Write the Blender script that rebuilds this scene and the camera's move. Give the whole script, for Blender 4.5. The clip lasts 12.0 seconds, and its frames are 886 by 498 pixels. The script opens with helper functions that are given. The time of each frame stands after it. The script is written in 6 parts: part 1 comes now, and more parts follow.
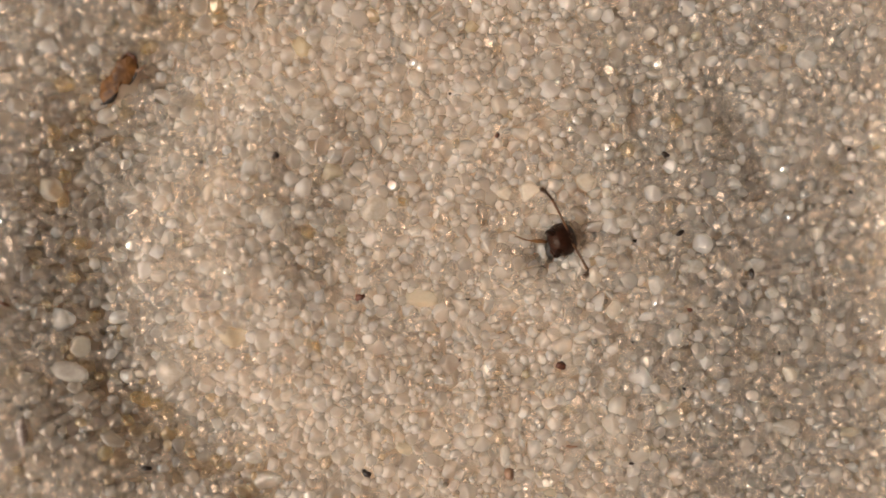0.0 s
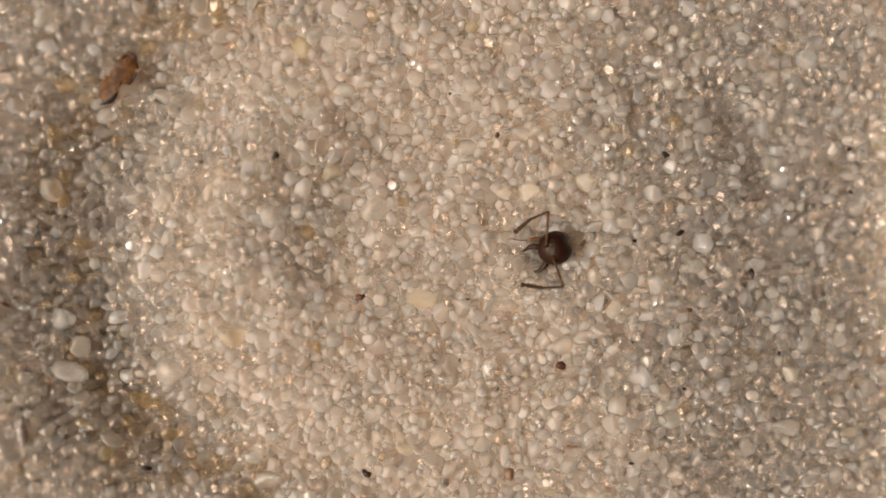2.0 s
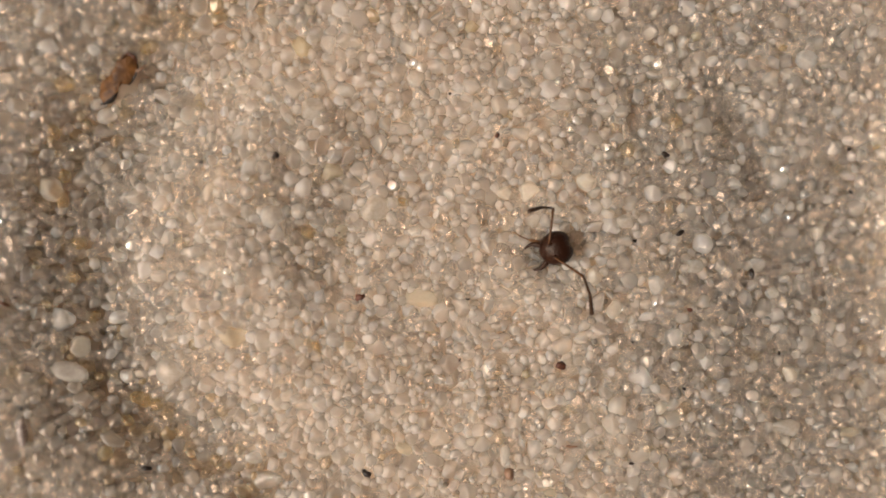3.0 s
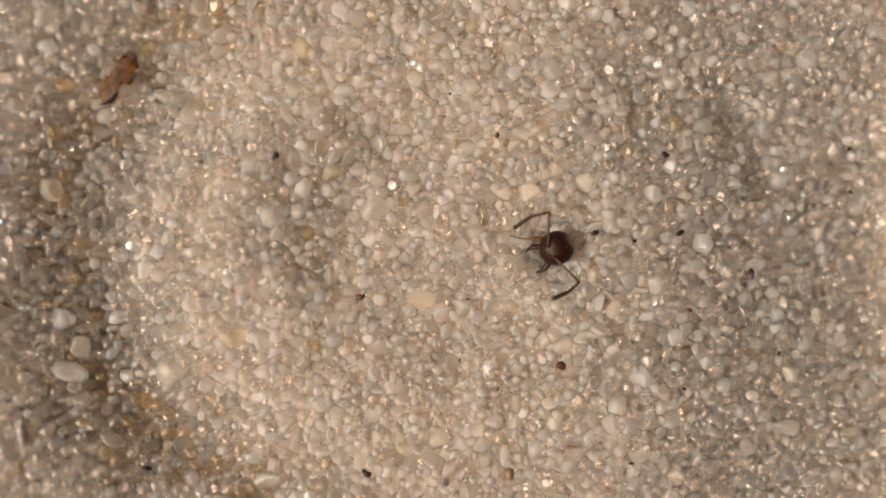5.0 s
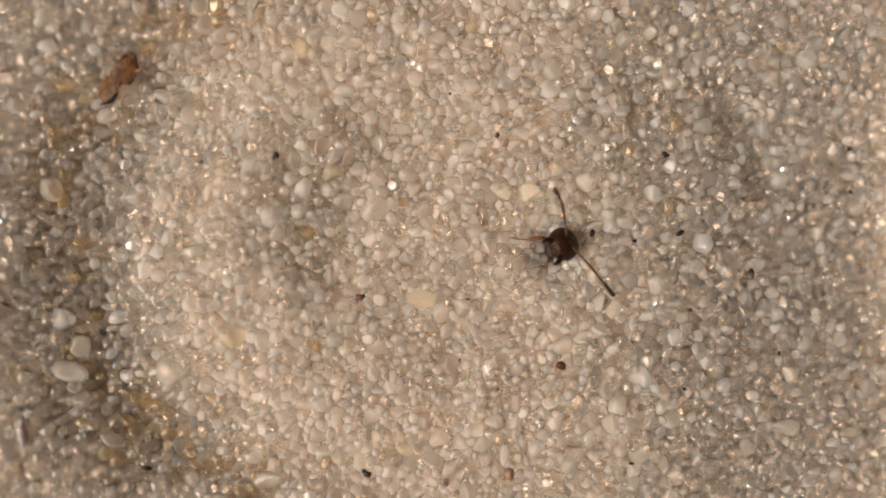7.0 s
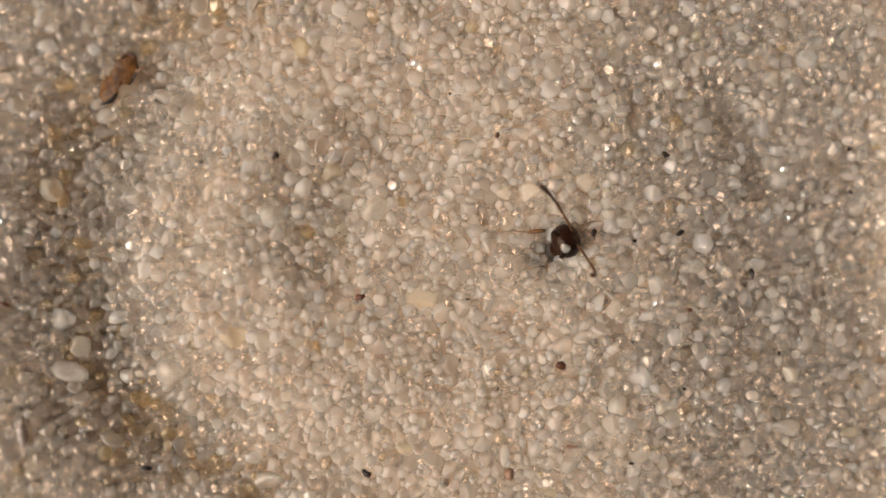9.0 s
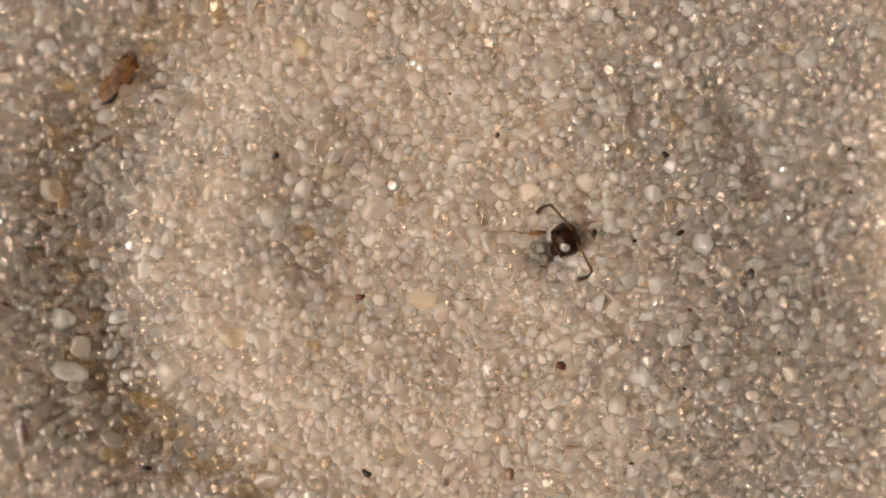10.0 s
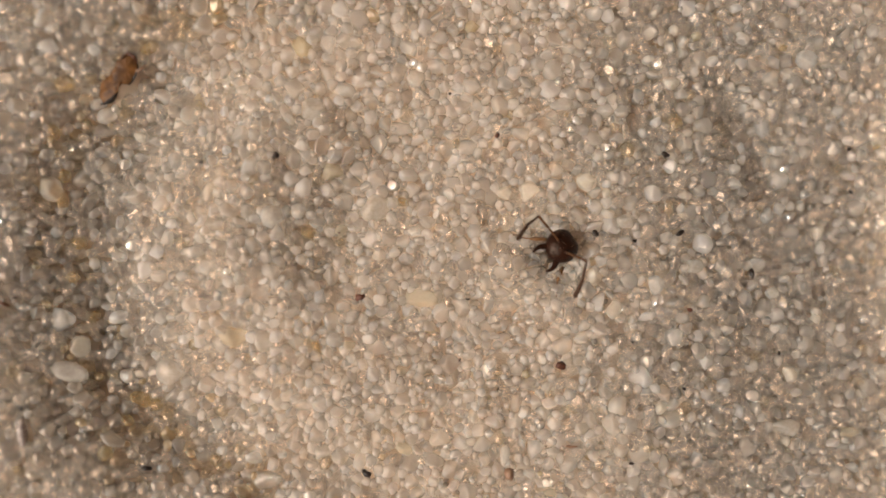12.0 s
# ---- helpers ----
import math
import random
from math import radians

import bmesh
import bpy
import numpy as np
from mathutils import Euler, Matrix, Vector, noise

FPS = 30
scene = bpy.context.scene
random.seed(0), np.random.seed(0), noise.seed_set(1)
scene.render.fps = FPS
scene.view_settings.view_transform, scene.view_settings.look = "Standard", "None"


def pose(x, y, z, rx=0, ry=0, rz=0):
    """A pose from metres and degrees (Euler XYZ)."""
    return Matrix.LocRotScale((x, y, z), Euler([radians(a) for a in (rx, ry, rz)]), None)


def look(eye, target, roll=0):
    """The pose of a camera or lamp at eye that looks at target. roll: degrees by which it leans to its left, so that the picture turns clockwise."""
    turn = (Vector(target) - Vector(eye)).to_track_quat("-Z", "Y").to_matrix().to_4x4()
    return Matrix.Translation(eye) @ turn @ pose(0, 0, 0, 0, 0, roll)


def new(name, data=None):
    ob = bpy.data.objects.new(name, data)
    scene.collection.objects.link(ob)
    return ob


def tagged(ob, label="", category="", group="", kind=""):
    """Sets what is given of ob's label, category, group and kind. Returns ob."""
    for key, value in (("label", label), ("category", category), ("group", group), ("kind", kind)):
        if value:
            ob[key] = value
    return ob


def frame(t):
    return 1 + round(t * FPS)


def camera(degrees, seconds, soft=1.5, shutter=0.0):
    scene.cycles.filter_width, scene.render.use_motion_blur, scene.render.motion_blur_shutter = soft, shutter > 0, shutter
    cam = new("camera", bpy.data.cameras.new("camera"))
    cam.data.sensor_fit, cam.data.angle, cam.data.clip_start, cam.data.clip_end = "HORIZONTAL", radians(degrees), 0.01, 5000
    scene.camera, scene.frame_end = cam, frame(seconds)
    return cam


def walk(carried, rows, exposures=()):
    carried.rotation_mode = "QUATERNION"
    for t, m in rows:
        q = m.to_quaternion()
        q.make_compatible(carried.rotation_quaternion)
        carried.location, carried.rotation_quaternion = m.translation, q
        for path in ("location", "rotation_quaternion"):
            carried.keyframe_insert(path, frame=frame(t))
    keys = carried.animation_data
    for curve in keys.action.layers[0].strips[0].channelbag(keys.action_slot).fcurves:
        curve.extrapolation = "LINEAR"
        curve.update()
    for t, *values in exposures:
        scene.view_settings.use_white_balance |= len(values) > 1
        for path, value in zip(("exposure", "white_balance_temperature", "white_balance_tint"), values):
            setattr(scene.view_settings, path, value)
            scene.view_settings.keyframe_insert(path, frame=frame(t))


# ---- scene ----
# Lengths below are in millimetres of the real place; MM turns them into metres.
MM = 0.001
SECONDS = 12.0
CAM_Z = 33.6      # height of the lens over the sand

# ---- camera ----
cam = camera(50.0, SECONDS, soft=1.5)
cam.data.dof.use_dof = True
cam.data.dof.focus_distance = (CAM_Z + 0.75) * MM
cam.data.dof.aperture_fstop = 27.0
walk(cam, [(0.0, pose(0, 0, CAM_Z * MM)), (SECONDS, pose(0, 0, CAM_Z * MM))], exposures=[(0.0, 0.43, 6600, 12.5), (SECONDS, 0.43, 6600, 12.5)])

# ---- light: low daylight from the side, over the sand's left and front ----
SUN_EL, SUN_AZ = 47.0, -106.0     # degrees; azimuth from +y towards +x
world = bpy.data.worlds.new("sky")
scene.world = world
world.use_nodes = True
wn = world.node_tree
sky = wn.nodes.new("ShaderNodeTexSky")
sky.sky_type = "NISHITA"
sky.sun_disc = False
sky.air_density, sky.dust_density = 0.3, 9.0     # hazy, pale sky
sky.sun_elevation, sky.sun_rotation = radians(SUN_EL), radians(SUN_AZ)
haze = wn.nodes.new("ShaderNodeHueSaturation")      # white haze takes the blue out of the sky
haze.inputs["Saturation"].default_value = 0.1
wn.links.new(sky.outputs[0], haze.inputs["Color"])
warm = wn.nodes.new("ShaderNodeMix")
warm.data_type, warm.blend_type = "RGBA", "MULTIPLY"
warm.inputs[0].default_value = 1.0
warm.inputs[7].default_value = (1.40, 0.95, 0.61, 1)
wn.links.new(haze.outputs[0], warm.inputs[6])
wn.links.new(warm.outputs[2], wn.nodes["Background"].inputs[0])
wn.nodes["Background"].inputs[1].default_value = 0.054
sun_dir = Vector((math.sin(radians(SUN_AZ)) * math.cos(radians(SUN_EL)), math.cos(radians(SUN_AZ)) * math.cos(radians(SUN_EL)), math.sin(radians(SUN_EL))))
sun = new("sun", bpy.data.lights.new("sun", "SUN"))
sun.data.energy, sun.data.angle, sun.data.color = 2.75, radians(2.0), (0.81, 0.995, 1.05)
sun.matrix_world = look(sun_dir * 0.2, (0, 0, 0))


# ---- materials ----
def material(name):
    m = bpy.data.materials.new(name)
    m.use_nodes = True
    return m, m.node_tree, m.node_tree.nodes["Principled BSDF"]


def node(nt, kind, **values):
    n = nt.nodes.new(kind)
    for k, v in values.items():
        n.inputs[k].default_value = v
    return n


def ramp(nt, source, stops, mode="LINEAR"):
    r = nt.nodes.new("ShaderNodeValToRGB")
    r.color_ramp.interpolation = mode
    while len(r.color_ramp.elements) < len(stops):
        r.color_ramp.elements.new(0.5)
    for e, (p, c) in zip(r.color_ramp.elements, stops):
        e.position, e.color = p, (*c, 1) if len(c) == 3 else c
    nt.links.new(source, r.inputs[0])
    return r


def op(nt, what, a, b):
    n = nt.nodes.new("ShaderNodeMath")
    n.operation = what
    for i, v in enumerate((a, b)):
        if isinstance(v, (int, float)):
            n.inputs[i].default_value = v
        else:
            nt.links.new(v, n.inputs[i])
    return n.outputs[0]


def own_chance(nt, turn):
    """A number from 0 to 1 for each grain, the same over the whole grain."""
    island = nt.nodes.new("ShaderNodeNewGeometry").outputs["Random Per Island"]
    single = nt.nodes.new("ShaderNodeObjectInfo").outputs["Random"]
    return op(nt, "FRACT", op(nt, "MULTIPLY", op(nt, "ADD", island, single), turn), 0.0)


def mottle(nt, size_mm, detail=3.0):
    """Noise in the place's own space, with features about size_mm across."""
    geo = nt.nodes.new("ShaderNodeNewGeometry")
    n = node(nt, "ShaderNodeTexNoise", Scale=1.0 / (size_mm * MM), Detail=detail)
    nt.links.new(geo.outputs["Position"], n.inputs["Vector"])
    return n.outputs[0]


def bump(nt, b, height, strength, depth_mm):
    n = node(nt, "ShaderNodeBump", Strength=strength, Distance=depth_mm * MM)
    nt.links.new(height, n.inputs["Height"])
    nt.links.new(n.outputs[0], b.inputs["Normal"])


def milky(b, reach_mm):
    """Lets light wander inside the grain."""
    b.inputs["Subsurface Weight"].default_value = 1.0
    b.inputs["Subsurface Radius"].default_value = (1.0, 0.93, 0.86)
    b.inputs["Subsurface Scale"].default_value = reach_mm * MM


def see_through(nt, b, share, bend, rough, sparkle=0.07):
    """Quartz: some light passes straight on, some is bent, the rest wanders inside; the skin shines."""
    out = nt.nodes["Material Output"].inputs[0]
    normal = b.inputs["Normal"].links[0].from_socket
    passing = nt.nodes.new("ShaderNodeBsdfTransparent")
    passing.inputs[0].default_value = (0.985, 0.96, 0.93, 1)
    bent = node(nt, "ShaderNodeBsdfGlass", IOR=1.45)
    bent.inputs[0].default_value = (0.985, 0.98, 0.97, 1)
    nt.links.new(rough, bent.inputs["Roughness"])
    nt.links.new(normal, bent.inputs["Normal"])
    b.inputs["Specular IOR Level"].default_value = 0.25
    gloss = node(nt, "ShaderNodeBsdfGlossy", Roughness=0.035)
    gloss.inputs[0].default_value = (1, 1, 1, 1)
    chips = node(nt, "ShaderNodeBump", Strength=1.0, Distance=0.05 * MM)     # small fresh breaks that catch the sun
    nt.links.new(mottle(nt, 0.15, 2.0), chips.inputs["Height"])
    skin = node(nt, "ShaderNodeFresnel", IOR=2.3)
    for n in (gloss, skin):
        nt.links.new(chips.outputs[0], n.inputs["Normal"])
    lit_through = nt.nodes.new("ShaderNodeBsdfTranslucent")
    nt.links.new(b.inputs["Base Color"].links[0].from_socket, lit_through.inputs[0])
    half = nt.nodes.new("ShaderNodeValue")
    half.outputs[0].default_value = 0.55
    last = b.outputs[0]
    for share_of, shader in ((half.outputs[0], lit_through), (bend, bent), (share, passing), (op(nt, "MINIMUM", skin.outputs[0], sparkle), gloss)):
        mix = nt.nodes.new("ShaderNodeMixShader")
        nt.links.new(share_of, mix.inputs[0])
        nt.links.new(last, mix.inputs[1])
        nt.links.new(shader.outputs[0], mix.inputs[2])
        last = mix.outputs[0]
    nt.links.new(last, out)


def grain_material(name, clear, stain=(1, 1, 1)):
    """Quartz sand: milky, pinkish and clear grains side by side; clear is from 0 to 1."""
    m, nt, b = material(name)
    tint = ramp(nt, own_chance(nt, 1.0), [(0.0, (0.91, 0.82, 0.73)), (0.2, (0.88, 0.775, 0.68)), (0.4, (0.93, 0.86, 0.79)),
                                         (0.6, (0.89, 0.795, 0.70)), (0.8, (0.95, 0.90, 0.85)), (0.985, (0.88, 0.77, 0.67)), (0.995, (0.78, 0.64, 0.42))])
    veil = ramp(nt, mottle(nt, 0.22), [(0.3, (0.94, 0.94, 0.94)), (0.7, (1.0, 1.0, 1.0))])
    mix = nt.nodes.new("ShaderNodeMix")
    mix.data_type, mix.blend_type = "RGBA", "MULTIPLY"
    mix.inputs[0].default_value = 1.0
    nt.links.new(tint.outputs[0], mix.inputs[6])
    nt.links.new(veil.outputs[0], mix.inputs[7])
    dye = nt.nodes.new("ShaderNodeMix")
    dye.data_type, dye.blend_type = "RGBA", "MULTIPLY"
    dye.inputs[0].default_value, dye.inputs[7].default_value = 1.0, (*stain, 1)
    nt.links.new(mix.outputs[2], dye.inputs[6])
    nt.links.new(dye.outputs[2], b.inputs["Base Color"])
    rough = ramp(nt, own_chance(nt, 3.77), [(0.0, (0.03,) * 3), (0.4, (0.10,) * 3), (1.0, (0.30,) * 3)]).outputs[0]
    nt.links.new(rough, b.inputs["Roughness"])
    b.inputs["IOR"].default_value = 1.5
    milky(b, 0.6)
    bump(nt, b, mottle(nt, 0.14, 3.0), 0.9, 0.05)
    share = op(nt, "ADD", op(nt, "MULTIPLY", own_chance(nt, 5.13), 0.28), 0.35 + 0.05 * clear)
    bend = op(nt, "ADD", op(nt, "MULTIPLY", own_chance(nt, 9.71), 0.25), 0.12 + 0.38 * clear)
    see_through(nt, b, share, bend, rough, 0.06 + 0.18 * clear)
    return m


def stone_material(name, colour, dark, clear, rough, size=0.12):
    """A single larger grain: colour mottled with a darker one."""
    m, nt, b = material(name)
    c = ramp(nt, mottle(nt, size), [(0.32, dark), (0.66, colour)])
    nt.links.new(c.outputs[0], b.inputs["Base Color"])
    if clear > 0.04:
        milky(b, 0.4)
    b.inputs["Roughness"].default_value = rough
    b.inputs["Specular IOR Level"].default_value = 0.22 if "chitin" in name else 0.25
    if "chitin" in name:
        b.inputs["Specular Tint"].default_value = (1.0, 0.78, 0.62, 1)
    bump(nt, b, mottle(nt, 0.08, 4.0), 0.9 if "chitin" in name else 0.5, 0.03)
    if clear > 0.04:
        skin, share, bend = (nt.nodes.new("ShaderNodeValue") for _ in range(3))
        skin.outputs[0].default_value, share.outputs[0].default_value, bend.outputs[0].default_value = rough, 0.3 + 0.35 * clear, 0.35 * clear
        see_through(nt, b, share.outputs[0], bend.outputs[0], skin.outputs[0])
    return m


def bed_material():
    m, nt, b = material("packed_sand")
    c = ramp(nt, mottle(nt, 0.3, 4.0), [(0.3, (0.60, 0.52, 0.44)), (0.7, (0.74, 0.67, 0.60))])
    stain = ramp(nt, mottle(nt, 3.0, 2.0), [(0.35, (0.88, 0.80, 0.70)), (0.6, (1.0, 0.99, 0.98))])
    mix = nt.nodes.new("ShaderNodeMix")
    mix.data_type, mix.blend_type = "RGBA", "MULTIPLY"
    mix.inputs[0].default_value = 1.0
    nt.links.new(c.outputs[0], mix.inputs[6])
    nt.links.new(stain.outputs[0], mix.inputs[7])
    nt.links.new(mix.outputs[2], b.inputs["Base Color"])
    b.inputs["Roughness"].default_value = 0.6
    milky(b, 1.6)
    bump(nt, b, mottle(nt, 0.3, 3.0), 0.6, 0.1)
    return m


QUARTZ = grain_material("quartz_sand", 0.0)
GLASSY = grain_material("glassy_quartz_sand", 1.0)
OCHRE = grain_material("ochre_quartz_sand", 0.6, (0.78, 0.64, 0.42))
BED = bed_material()
WHITE = stone_material("milky_quartz", (0.80, 0.75, 0.68), (0.66, 0.60, 0.53), 0.35, 0.35)
CREAM = stone_material("cream_quartz", (0.86, 0.78, 0.66), (0.78, 0.69, 0.57), 0.5, 0.35)
CLEAR = stone_material("clear_quartz", (0.90, 0.88, 0.85), (0.80, 0.76, 0.72), 0.75, 0.08)
HAZY = stone_material("hazy_quartz", (0.80, 0.75, 0.68), (0.68, 0.60, 0.52), 0.5, 0.25)
AMBER = stone_material("amber_quartz", (0.66, 0.47, 0.22), (0.52, 0.34, 0.14), 0.8, 0.25)
STRAW = stone_material("straw_quartz", (0.84, 0.73, 0.54), (0.76, 0.65, 0.48), 0.9, 0.45)
BLACK = stone_material("black_mineral", (0.022, 0.012, 0.008), (0.006, 0.004, 0.003), 0.0, 0.4, 0.06)
UMBER = stone_material("brown_mineral", (0.10, 0.032, 0.016), (0.03, 0.011, 0.006), 0.0, 0.4, 0.06)
TAN = stone_material("tan_mineral", (0.26, 0.15, 0.09), (0.15, 0.08, 0.05), 0.0, 0.5, 0.08)
HUSK = stone_material("dry_husk", (0.145, 0.058, 0.013), (0.028, 0.010, 0.003), 0.0, 0.55, 0.42)
SHELL = stone_material("grey_husk", (0.42, 0.35, 0.31), (0.20, 0.15, 0.13), 0.0, 0.2, 0.2)
CHITIN = stone_material("dark_chitin", (0.024, 0.0066, 0.003), (0.007, 0.0025, 0.0016), 0.0, 0.38, 0.06)
JAW = stone_material("red_brown_chitin", (0.026, 0.008, 0.004), (0.008, 0.003, 0.002), 0.0, 0.3, 0.08)
FEELER = stone_material("brown_chitin", (0.095, 0.040, 0.016), (0.036, 0.016, 0.008), 0.0, 0.4, 0.08)
LASH = stone_material("dark_brown_chitin", (0.046, 0.020, 0.010), (0.020, 0.009, 0.005), 0.0, 0.45, 0.06)
LIMB = stone_material("amber_chitin", (0.17, 0.085, 0.035), (0.08, 0.035, 0.015), 0.0, 0.35, 0.1)
EYE = stone_material("eye_chitin", (0.010, 0.008, 0.008), (0.006, 0.005, 0.005), 0.0, 0.15, 0.05)


# ---- the lie of the sand ----
PIT = (4.15, -0.02)         # mouth of the burrow


def bell(x, y, cx, cy, wx, wy=None, turn=0.0):
    c, s = math.cos(radians(turn)), math.sin(radians(turn))
    u, v = (x - cx) * c + (y - cy) * s, -(x - cx) * s + (y - cy) * c
    return np.exp(-(u / wx) ** 2 - (v / (wy or wx)) ** 2)


def ripple(x, y):
    return (0.5 * np.sin(1.9 * x + 0.7 * y + 0.4) * np.sin(1.3 * y - 0.5 * x + 1.1) + 0.3 * np.sin(3.7 * x - 2.1 * y + 2.0) * np.sin(3.1 * y + 1.7 * x)
            + 0.2 * np.sin(6.3 * x + 1.0) * np.sin(5.7 * y + 2.9 * np.sin(0.8 * x)))


def lie(x, y):
    """Height of the sand, mm, at x, y mm: a slope with a low heap, a furrow round it, a hollow beyond the burrow."""
    x, y = np.asarray(x, float), np.asarray(y, float)
    d = np.hypot((x + 4.3) / 1.0, (y - 0.2) / 1.05)
    side = 1 / (1 + np.exp(np.clip((x + 5.0) / 1.3, -50, 50))) / (1 + (np.minimum(abs(y + 0.2), 50) / np.where(y < 0, 8.8, 6.2)) ** 6)
    z = -1.5 * np.exp(-((d - 7.9) / np.where(d < 7.9, 3.5, 2.5)) ** 2) * side
    z += 0.15 * np.exp(-((d - 3.6) / 1.9) ** 2) * side
    z -= 0.35 * bell(x, y, -4.0, 0.5, 1.8, 2.6, 20) + 0.38 * bell(x, y, -2.0, 3.4, 2.2, 1.8, 15)
    z += 0.35 * bell(x, y, 7.2, -2.0, 4.2, 6.0) + 0.28 * bell(x, y, 8.0, -5.6, 3.2, 4.0)
    z -= 0.10 * 1.2 * np.log1p(np.exp(np.clip((x - 6.2) / 1.2, -40, 40))) * np.exp(-np.maximum(x - 17, 0) / 6)
    z -= 1.25 * bell(x, y, 16.2, 0.4, 4.2, 6.5, 6)
    z -= 0.5 * bell(x, y, 11.2, 4.4, 2.8, 1.5, -48)
    z -= 0.35 * bell(x, y, 11.6, 2.6, 0.8)
    z -= 0.4 * bell(x, y, 7.2, 5.6, 0.8, 1.4)
    z -= 0.15 * bell(x, y, 10.4, -6.4, 2.0, 3.2)
    z -= 0.30 * bell(x, y, -3.2, -8.0, 2.4, 2.8)
    z -= 0.95 * bell(x, y, PIT[0] - 0.25, PIT[1] - 0.08, 0.82, 0.66)
    z += 0.085 * (np.log1p(np.exp(np.clip(0.5 - x, -40, 40))) - np.log1p(np.exp(np.clip(-7.5 - x, -40, 40)))) + 0.04 * np.log1p(np.exp(np.clip(x - 7, -40, 11)))
    return z - 0.16 - 0.07 * (np.clip(x, -18, 18) - PIT[0]) + 0.10 * ripple(x, y)


def lie_at(x, y):
    return float(lie(x, y))


# ---- building blocks ----
def part(name, bm, mat, parent=None, label=""):
    """Links a bmesh as one mesh object, smooth, under a thing or a part."""
    me = bpy.data.meshes.new(name)
    bm.to_mesh(me)
    bm.free()
    me.shade_smooth()
    me.materials.append(mat)
    ob = new(name, me)
    if parent is not None:
        ob.parent = parent
    return tagged(ob, label)


def worn_stone(rng, level, cuts, boxy=0.8, lumps=0.025, flats=(0.5, 0.85)):
    """Points and faces of a worn grain of about radius 1: a ball with flats ground into it."""
    bm = bmesh.new()
    bmesh.ops.create_icosphere(bm, subdivisions=level, radius=1.0)
    v = np.array([p.co for p in bm.verts])
    f = np.array([[p.index for p in q.verts] for q in bm.faces])
    bm.free()
    for _ in range(cuts):
        n = rng.normal(size=3)
        n /= np.linalg.norm(n)
        over = np.maximum(0.0, v @ n - rng.uniform(*flats))
        v -= np.outer(over * 0.92, n)
    v *= 1 + rng.normal(0, lumps, (len(v), 1))
    v *= np.array([1.0, rng.uniform(boxy, 1.0), rng.uniform(0.65, 0.95)])
    return v / np.abs(v).max(), f


taken = []        # x, y, radius of what already lies on the sand


def pebble(name, label, category, x, y, w, h, angle, mat, group="", cuts=9, up=0.10, level=3, ragged=0.0):
    """A single grain lying in the sand: w by h mm, its long side turned by angle degrees."""
    rng = np.random.default_rng(int(abs(x * 971 + y * 577) * 10) + 7)
    v, f = worn_stone(rng, level, cuts)
    v = v * (1 + rng.normal(0, ragged, (len(v), 1)))
    v = v / np.abs(v).max(axis=0)
    thick = min(w, h) * 0.8
    v = v * np.array([w, h, thick]) * 0.5 * MM
    me = bpy.data.meshes.new(name)
    me.from_pydata(v.tolist(), [], f.tolist())
    me.shade_smooth()
    me.materials.append(mat)
    ob = new(name, me)
    z = lie_at(x, y) + up * thick
    ob.matrix_basis = pose(x * MM, y * MM, z * MM, rng.uniform(-14, 14), rng.uniform(-14, 14), angle)
    taken.append((x, y, 0.42 * min(w, h) + 0.06 * max(w, h)))
    return tagged(ob, label, category, group)


# ---- single grains that stand out: x, y, width, depth (mm), turn (degrees) ----
for gx, gy, gw, gh, ga in (
    (7.93, 3.38, 0.36, 0.24, -20), (8.44, 0.59, 0.34, 0.22, 30), (11.26, -0.89, 0.22, 0.42, 15), (6.8, 0.28, 0.20, 0.14, 0),
    (15.53, 2.16, 0.24, 0.16, -20), (15.4, 3.8, 0.20, 0.18, 10), (-5.73, 3.21, 0.30, 0.26, 40), (-8.32, 2.99, 0.18, 0.10, 0),
    (-14.15, -5.38, 0.22, 0.18, 0), (-10.2, -7.53, 0.36, 0.24, 15), (-2.65, -7.88, 0.44, 0.28, -35), (6.65, -7.59, 0.22, 0.14, -25),
):
    pebble("dark_speck", "shiny black mineral grain lying loose on pale sand", "mineral grain", gx, gy, gw, gh, ga, BLACK, "dark grains on the sand", up=0.7, level=2, ragged=0.16)

for gx, gy, gw, gh, ga in (
    (0.24, 5.46, 0.14, 0.12, 0), (0.88, -1.77, 0.20, 0.08, 0), (1.93, -4.93, 0.08, 0.26, -20), (0.6, -3.9, 0.08, 0.18, -25),
    (2.18, -6.07, 0.08, 0.10, 0), (3.62, -6.95, 0.10, 0.08, 0), (12.33, -3.84, 0.12, 0.20, 5), (6.68, -3.26, 0.18, 0.10, -20),
    (8.56, -4.97, 0.18, 0.12, -25), (7.44, 5.5, 0.10, 0.10, 0), (4.2, 3.54, 0.10, 0.08, 0), (-14.52, -1.65, 0.20, 0.10, 0),
):
    pebble("dark_speck", "tiny dark splinter lying loose on pale sand", "mineral grain", gx, gy, gw, gh, ga, BLACK, "dark grains on the sand", up=1.0, level=2, ragged=0.16)

for gx, gy, gw, gh, ga in (
    (1.92, 4.0, 0.22, 0.26, 0), (-2.89, -1.66, 0.42, 0.32, -10), (4.14, -4.1, 0.38, 0.34, 0), (8.77, -2.15, 0.28, 0.18, -15),
    (-3.63, 0.57, 0.10, 0.08, 0), (-14.85, -1.85, 0.44, 0.14, -30),
):
    pebble("brown_speck", "rough dark brown mineral grain lying on pale sand", "mineral grain", gx, gy, gw, gh, ga, UMBER, "dark grains on the sand", up=0.7, level=2, ragged=0.16)

